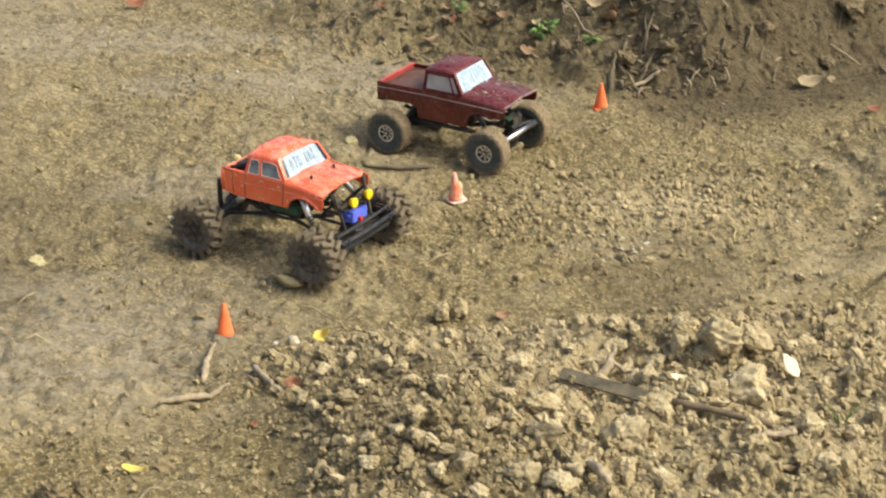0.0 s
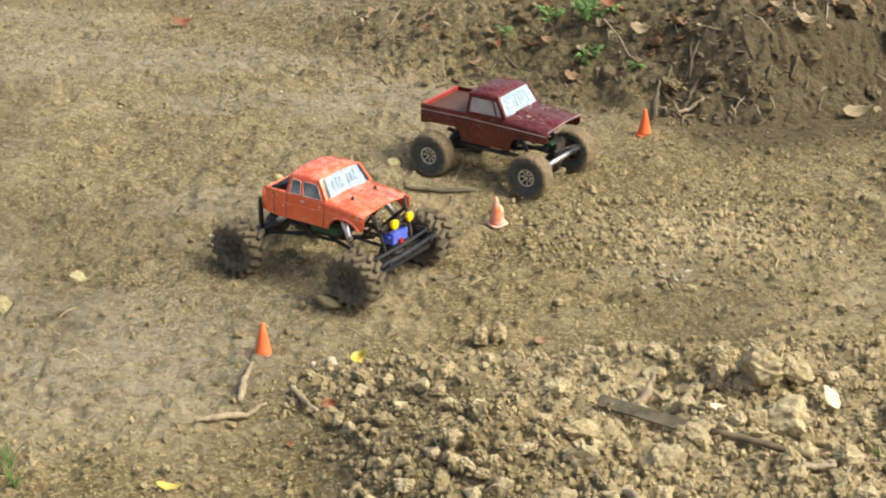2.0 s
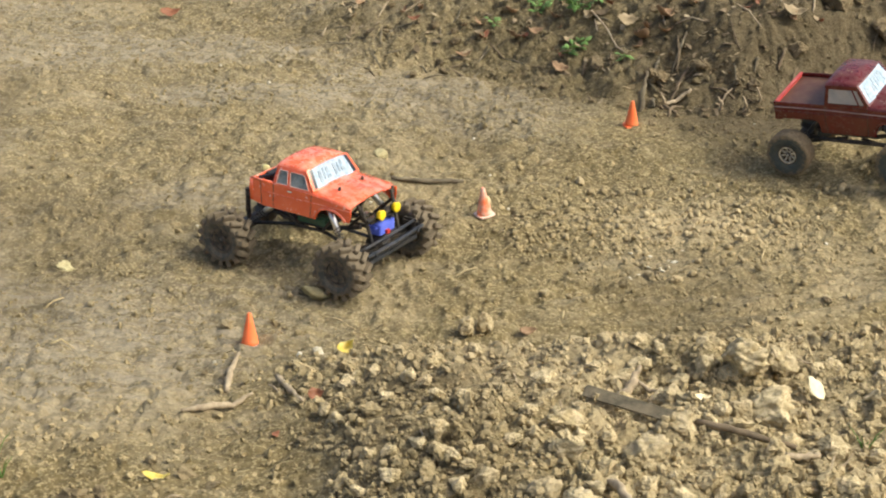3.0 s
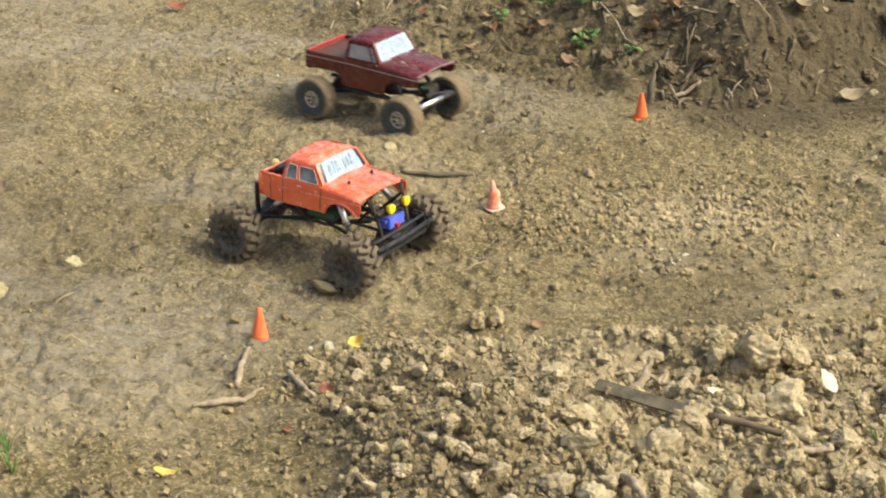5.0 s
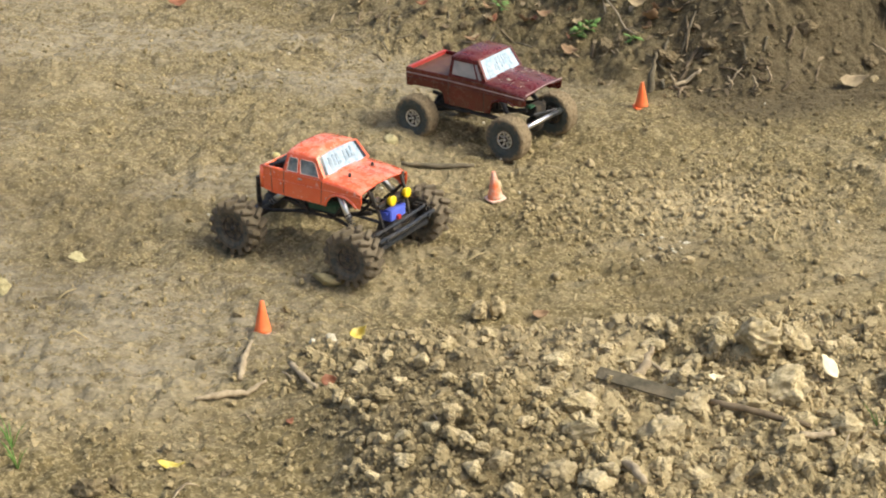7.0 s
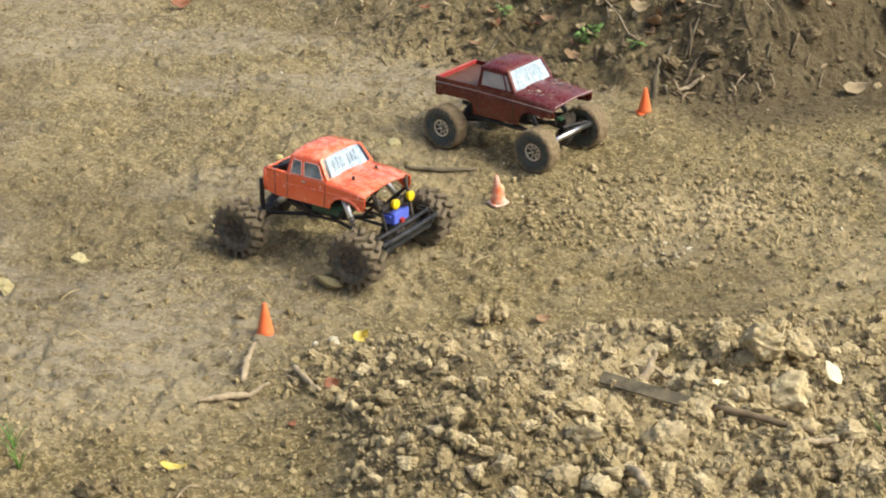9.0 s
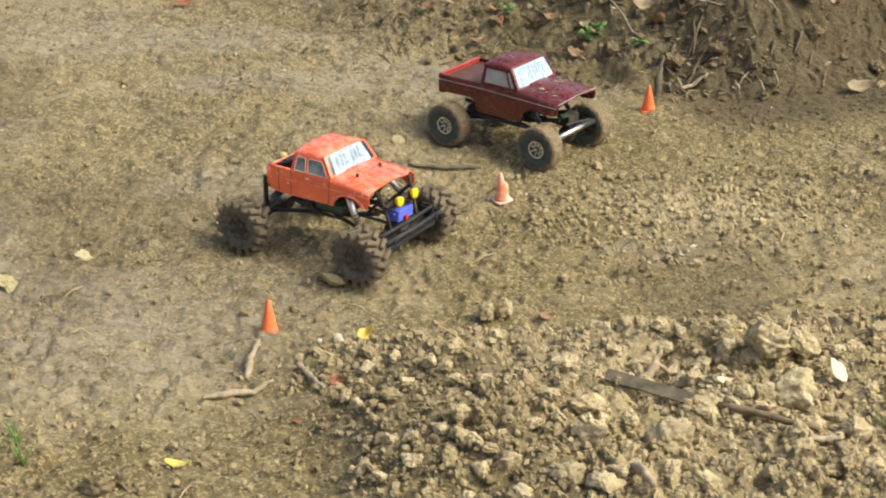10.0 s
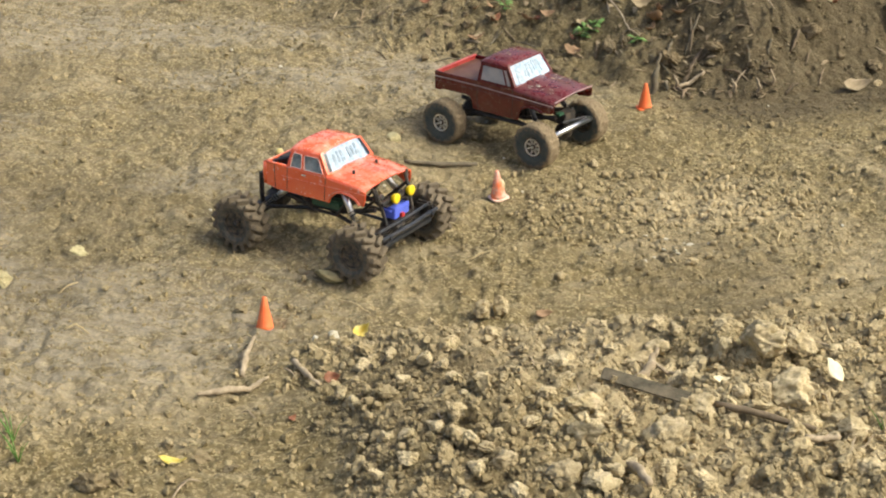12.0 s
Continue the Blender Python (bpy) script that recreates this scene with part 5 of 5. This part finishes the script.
for i, (x, y, s) in enumerate(((0.675, 1.219, 0.045), (1.250, 1.450, 0.055), (1.400, 1.400, 0.065), (1.100, 1.260, 0.036), (0.950, 1.120, 0.026), (0.800, 1.200, 0.030), (0.500, 1.330, 0.030), (1.300, 1.250, 0.030))):
    lump("clod", EARTH, x, y, s, 800 + i, "large dark clod set in the cut bank", "clod", "clods on the bank", 0.9)
for x, y in ((0.845, 1.065), (0.914, 1.053), (0.680, 1.110), (0.960, 1.080)):
    rod("rootlet", [(x, y, -0.006), (x + 0.006, y - 0.008, 0.022), (x - 0.008, y - 0.004, 0.046)], (0.004, 0.005, 0.002), "bark", "pale root end poking out of the bank", "root", "rootlets", 6)

# stones
lump("clod", CLODS, 0.140, 0.345, 0.022, 7, "clod of pale clay behind a cone", "clod")
lump("stone", PALE, -0.864, -0.048, 0.026, 1, "pale crumbling lump of dry clay", "stone", "", 0.5, 0.4)
lump("stone", PALE, -1.010, -0.200, 0.036, 2, "pale crumbling lump of dry clay", "stone", "", 0.5, 0.4)
lump("stone", STONES, -0.268, -0.196, 0.042, 1, "tan stone lying against a tyre", "stone", "", 0.6, 0.15, 0.2)
lump("stone", STONES, -0.139, 0.632, 0.024, 2, "pale tan stone on bare soil", "stone", "", 0.8)
lump("pebble", WHITE, -0.277, -0.495, 0.013, 0, "small whitish pebble on the soil", "stone", "white pebbles")
lump("pebble", WHITE, -0.238, -0.496, 0.016, 1, "small whitish pebble on the soil", "stone", "white pebbles", 1.0, 0.1)
for i in range(22):
    x, y = rng.uniform(-1.3, 1.3), rng.uniform(-0.9, 1.8)
    lump("pebble", WHITE, x, y, rng.uniform(0.004, 0.008), 40 + i, "tiny pale pebble in the soil", "stone", "white pebbles")

for i in range(16):
    x, y = rng.gauss(0.54, 0.045), rng.gauss(-0.05, 0.04)
    lump("pebble", WHITE, x, y, rng.uniform(0.004, 0.009), 70 + i, "crumb of whitish dried clay beside the track", "stone", "white pebbles", 0.6)

# wood, roots and straws
rod("stick", [(-0.105, 0.474, 0.008), (-0.01, 0.472, 0.008), (0.085, 0.468, 0.007)], (0.0055, 0.0068, 0.005), "grey_wood", "olive-brown straight stick lying on the soil", "stick")
plank = box(bmesh.new(), (0, 0, 0), (0.180, 0.080, 0.008), None, 0.003)
for v in plank.verts:
    v.co.z += 0.010 * (1 - (v.co.x / 0.088) ** 2)
    v.co.y *= 1.0 - 0.78 * (abs(v.co.x) / 0.092) ** 2.4
thing("wood_slab", plank, M["grey_wood"], pose(0.378, -0.922, height(0.378, -0.922) + 0.034, 40, 3, -28), "weathered grey wood slab half buried in the heap", "wood")
rod("root", [(0.500, -0.990, 0.008), (0.580, -1.030, 0.013), (0.668, -1.075, 0.006)], (0.006, 0.0068, 0.005), "wood", "brown root lying among the clods", "root", "roots")
rod("branch", [(0.372, -0.810, 0.004), (0.405, -0.775, 0.026), (0.420, -0.745, 0.046)], (0.009, 0.010, 0.004), "bark", "stub of a pale broken branch among the clods", "stick", "branches")
rod("branch", [(0.410, -0.775, 0.030), (0.437, -0.800, 0.030), (0.462, -0.835, 0.018)], (0.004, 0.004, 0.002), "bark", "thin pale side branch among the clods", "stick", "branches")
rod("stake", [(0.318, -1.190, 0.010), (0.332, -1.235, 0.030), (0.345, -1.290, 0.024)], (0.007, 0.008, 0.007), "bark", "split pale stake end lying on the heap", "stick")
rod("stick", [(0.640, -1.120, 0.016), (0.672, -1.112, 0.018), (0.705, -1.105, 0.014)], (0.006, 0.0065, 0.005), "bark", "short pale stick among the clods", "stick")
rod("root", [(-0.418, -0.641, 0.004), (-0.414, -0.57, 0.020), (-0.405, -0.495, 0.016)], (0.006, 0.0075, 0.0035), "bark", "pale root sticking out of the soil", "root", "roots")
rod("root", [(-0.315, -0.605, 0.010), (-0.285, -0.66, 0.014), (-0.252, -0.722, 0.006)], (0.006, 0.0075, 0.0035), "bark", "pale root sticking out of the soil", "root", "roots")
rod("root", [(-0.497, -0.739, 0.006), (-0.455, -0.72, 0.012), (-0.400, -0.690, 0.008), (-0.36, -0.66, 0.010)], (0.004, 0.0075, 0.006, 0.003), "bark", "pale root sticking out of the soil", "root", "roots")
rod("root", [(0.690, 1.115, 0.010), (0.725, 1.125, 0.018), (0.768, 1.133, 0.012)], (0.007, 0.006, 0.004), "bark", "pale knotted root bared in the bank", "root", "roots")
rod("stake", [(0.610, 1.072, -0.01), (0.620, 1.090, 0.055), (0.632, 1.115, 0.115)], (0.010, 0.009, 0.003), "grey_wood", "thin splintered stake of grey wood in the bank", "stick")
rod("stick", [(0.709, 1.137, 0.004), (0.737, 1.18, 0.012), (0.770, 1.235, 0.008)], (0.007, 0.006, 0.004), "wood", "brown stick lying on the bank", "stick")
leaf(1.218, 1.123, 0.095, 0.045, "leaf_tan", 40, "large dry tan leaf at the foot of the bank", 12, -6, 35, 0.014, 0.7, 0.03)
lump("clod", CLODS, 1.285, 1.135, 0.016, 3, "small pale clod beside a leaf", "clod")
for i, (x, y, a, l) in enumerate(((0.085, -0.071, 25, 0.06), (-0.20, -0.33, -50, 0.12), (-0.79, -0.46, 20, 0.05), (0.80, 0.02, 70, 0.05), (-0.55, 0.20, -30, 0.05), (0.30, -0.30, 80, 0.04), (-0.85, -0.25, 35, 0.05))):
    dx, dy = math.cos(radians(a)) * l / 2, math.sin(radians(a)) * l / 2
    rod("straw", [(x - dx, y - dy, 0.004), (x, y, 0.012), (x + dx, y + dy, 0.005)], (0.0016, 0.0018, 0.001), "straw", "dry yellow straw on the soil", "straw", "straws", 5)
for i in range(60):
    x = rng.uniform(-0.4, 1.5)
    y = float(bank_foot(x)) + rng.uniform(0.0, 0.55)
    a, l = rng.uniform(0, math.pi), rng.uniform(0.03, 0.11)
    dx, dy = math.cos(a) * l / 2, math.sin(a) * l / 2
    rod("twig", [(x - dx, y - dy, 0.002), (x, y, 0.010), (x + dx, y + dy, rng.uniform(0.0, 0.02))], (0.0022, 0.003, 0.0015), rng.choice(("wood", "bark", "grey_wood")), "thin dead twig on the bank", "twig", "twigs on the bank", 6)
for i in range(12):
    x = rng.gauss(0.78, 0.16)
    y = float(bank_foot(x)) + rng.uniform(0.0, 0.24)
    a, l = rng.uniform(0.6, 2.6), rng.uniform(0.04, 0.10)
    dx, dy = math.cos(a) * l / 2, math.sin(a) * l / 2
    rod("dead_root", [(x - dx, y - dy, 0.002), (x + rng.uniform(-0.01, 0.01), y, 0.014), (x + dx, y + dy, rng.uniform(0.0, 0.012))], (0.0035, 0.005, 0.002), rng.choice(("wood", "grey_wood")), "dead root bared in the cut bank", "root", "dead roots", 6)
for i in range(24):
    x, y = rng.uniform(-0.5, 1.0), rng.uniform(-1.2, -0.45)
    a, l = rng.uniform(0, math.pi), rng.uniform(0.02, 0.06)
    dx, dy = math.cos(a) * l / 2, math.sin(a) * l / 2
    rod("rootlet", [(x - dx, y - dy, 0.004), (x, y, 0.016), (x + dx, y + dy, rng.uniform(0.0, 0.03))], (0.0014, 0.002, 0.001), rng.choice(("straw", "bark")), "thin pale rootlet in the heap", "root", "rootlets", 5)

# leaves
leaf(-0.510, -0.979, 0.054, 0.019, "leaf_yellow", 1, "bright yellow fallen leaf on soil", -8, 0, 15)
leaf(-0.178, -0.480, 0.040, 0.030, "leaf_yellow", 2, "crumpled yellow leaf on the heap", 30, -20, 30, 0.012, 1.4)
leaf(-0.230, -0.698, 0.034, 0.026, "leaf_red", 3, "russet fallen leaf between clods", 20, 0, 45, 0.016, 0.9)
standing_leaf(0.745, -0.860, 0.030, 0.054, 0.038, (0.55, -0.55, 0.62), "leaf_pale", 4, "pale cream leaf standing up among clods")
leaf(0.217, -0.375, 0.040, 0.020, "leaf_brown", 5, "rust-brown fallen leaf on bare soil", 10, 0, 35, 0.008)
leaf(0.520, -0.905, 0.034, 0.014, "leaf_pale", 6, "small cream leaf fragment among clods", 10, 10, 30, 0.014)
leaf(1.35, 0.88, 0.05, 0.026, "leaf_red", 7, "orange-brown fallen leaf on the berm", 10, 0, 20, 0.008)
leaf(-0.30, -0.82, 0.022, 0.014, "leaf_red", 8, "small russet leaf scrap on soil", 60, 0, 20, 0.008)
for x, y, s, mname, seed, turn in ((0.709, 1.415, 0.085, "leaf_brown", 20, 40), (0.638, 1.384, 0.080, "leaf_brown", 21, 100), (0.600, 1.455, 0.07, "leaf_tan", 22, 10), (1.092, 1.328, 0.080, "leaf_tan", 23, -10),
                                   (0.397, 1.377, 0.060, "leaf_brown", 24, -30), (1.09, 1.32, 0.04, "leaf_brown", 25, 60), (0.52, 1.62, 0.07, "leaf_red", 26, 20), (0.60, 1.70, 0.07, "leaf_brown", 27, 0)):
    leaf(x, y, s, s * 0.62, mname, seed, "dry curled %s oak leaf on the bank" % {"leaf_brown": "brown", "leaf_tan": "tan", "leaf_red": "russet"}[mname], turn, rng.uniform(-20, 20), rng.uniform(10, 45), 0.016, 0.9, 0.2)
for i in range(130):
    x = rng.uniform(-0.4, 1.6)
    y = float(bank_foot(x)) + rng.uniform(0.22, 0.9)
    s = rng.uniform(0.022, 0.06)
    mname = rng.choice(("leaf_brown", "leaf_tan", "leaf_brown", "leaf_tan", "leaf_red"))
    leaf(x, y, s, s * rng.uniform(0.4, 0.7), mname, 700 + i, "dry %s leaf in the litter on the bank" % {"leaf_brown": "brown", "leaf_tan": "tan", "leaf_red": "russet"}[mname], rng.uniform(0, 360), rng.uniform(-25, 25), rng.uniform(-30, 40), 0.012, 0.9, 0.15)
leaf(-0.91, 2.02, 0.07, 0.04, "leaf_red", 30, "russet leaf at the edge of the bare soil", 20, 0, 30, 0.012)

# green growth
plant(0.418, 1.446, 1, 3, 0.060, 0.036, "bright green seedling on the bank")
plant(0.46, 1.60, 2, 7, 0.075, 0.032, "green seedling among leaf litter")
plant(0.333, 1.68, 3, 4, 0.05, 0.026, "green seedling among leaf litter")
plant(0.203, 1.635, 4, 2, 0.04, 0.022, "tiny green seedling in leaf litter")
plant(0.572, 1.330, 6, 1, 0.045, 0.034, "green shoot hanging down the bank")
rod("vine", [(0.500, 1.56, 0.02), (0.538, 1.437, 0.030), (0.564, 1.361, 0.022), (0.591, 1.307, 0.012)], (0.0035, 0.003, 0.0028, 0.002), "bark", "thin straw-coloured vine hanging over the bank", "vine")
for i, (x, y) in enumerate(((-0.83, -0.90), (-0.86, -0.96), (-0.80, -0.985), (0.80, -1.05))):
    tuft = tagged(new("grass_tuft"), "small tuft of green grass in the soil", "grass", "grass tufts")
    tuft.matrix_basis = Matrix.Translation((x, y, height(x, y)))
    for k in range(7):
        a, l = rng.uniform(0, math.tau), rng.uniform(0.03, 0.06)
        q = Vector((math.cos(a) * l * 0.6, math.sin(a) * l * 0.6, l))
        part("blade", tube(bmesh.new(), [(0, 0, -0.005), q * 0.5 + Vector((0, 0, 0.006)), q], [0.0014, 0.0013, 0.0004], 4), M["leaf_green"], tuft)


# ---- what moves ----
def motions():
    """The maroon truck: it waits, darts forward, backs out of sight of its start, and rolls up again in small steps."""
    rows = [(0.0, 0.157, 0.647, -32.3, 0, 0, 0), (2.3, 0.158, 0.648, -32.3, 0, 0, 0), (2.4, 0.209, 0.631, -32, 0.004, 2, 0), (2.5, 0.314, 0.542, -31, 0.015, 6, 0), (2.6, 0.473, 0.427, -29, 0.026, 10, 0), (2.7, 0.706, 0.466, -29, 0.045, 13, 5), (2.8, 0.922, 0.463, -31, 0.051, 9.5, 11), (2.9, 1.112, 0.549, -32, 0.044, 8, 10), (3.0, 1.160, 0.595, -34, 0.035, 6, 8), (3.1, 1.071, 0.569, -32, 0.043, 8, 9), (3.2, 0.896, 0.449, -31, 0.050, 9, 11),
            (3.5, 0.49, 0.58, -33, 0.008, 2, 3), (3.8, 0.14, 0.76, -33, 0, 0, 0), (4.1, -0.14, 0.93, -33, 0, 0, 0), (4.4, -0.31, 1.065, -33, 0, 0, 0), (4.6, -0.345, 1.10, -33.5, 0, 0, 0), (4.8, -0.293, 1.068, -33.5, 0, 0, 0),
            (5.0, -0.169, 0.965, -34.5, 0, 0, 0), (5.2, -0.113, 0.922, -34.5, 0, 0, 0), (5.5, -0.096, 0.911, -35, 0, 0, 0), (5.8, -0.062, 0.885, -36.5, 0, 0, 0), (6.0, 0.029, 0.836, -36.5, 0, 0, 0), (6.1, 0.082, 0.785, -35, 0, 0.8, 0),
            (6.3, 0.177, 0.713, -35.4, 0, 0, 0), (6.5, 0.165, 0.711, -36.6, 0, 0, 0), (7.0, 0.123, 0.743, -35.8, 0, 0, 0), (7.2, 0.119, 0.747, -35.9, 0, 0, 0), (8.0, 0.150, 0.720, -37, 0, 0, 0), (8.8, 0.203, 0.680, -38, 0, 0, 0), (9.0, 0.193, 0.686, -37.6, 0, 0, 0), (12.0, 0.191, 0.685, -37.6, 0, 0, 0)]
    lift = -0.003
    sway = [(0.0, 0, 0, 0), (2.3, 0, 0, 0), (2.5, 0.006, 1, 2), (2.6, 0.012, 1, 3), (2.8, 0.028, 2, 4), (3.0, 0.020, 1, 3), (3.2, 0.026, 2, 4), (3.6, 0.008, 1, 2), (4.0, 0, 0, 0), (12.0, 0, 0, 0)]
    walk(body_b, [(t, pose(up * 0.6, 0, up, lean, -nose, 0)) for t, up, nose, lean in sway])
    walk(truck_b, [(t, pose(x, y, lift + z, lean, -up, head)) for t, x, y, head, z, up, lean in rows])
    times = [i / FPS for i in range(0, 12 * FPS + 1)]
    ts = [r[0] for r in rows]
    px, py, hd = (np.interp(times, ts, [r[k] for r in rows]) for k in (1, 2, 3))
    roll, run = [0.0], 0.0
    for i in range(1, len(times)):
        h = radians(hd[i])
        run += (px[i] - px[i - 1]) * math.cos(h) + (py[i] - py[i - 1]) * math.sin(h)
        roll.append(run / 0.0605)
    keep = [i for i in range(len(times)) if i in (0, len(times) - 1) or abs(roll[i] - roll[i - 1]) > 1e-3 or abs(roll[min(i + 1, len(roll) - 1)] - roll[i]) > 1e-3]
    for wheel, x, side in wheels_b:
        keyed = []
        for i in keep:
            m = pose(x, side * 0.116, 0.0605) @ Matrix.Rotation(roll[i], 4, "Y")
            keyed.append((times[i], m if side < 0 else m @ pose(0, 0, 0, 0, 0, 180)))
        walk(wheel, keyed)


motions()
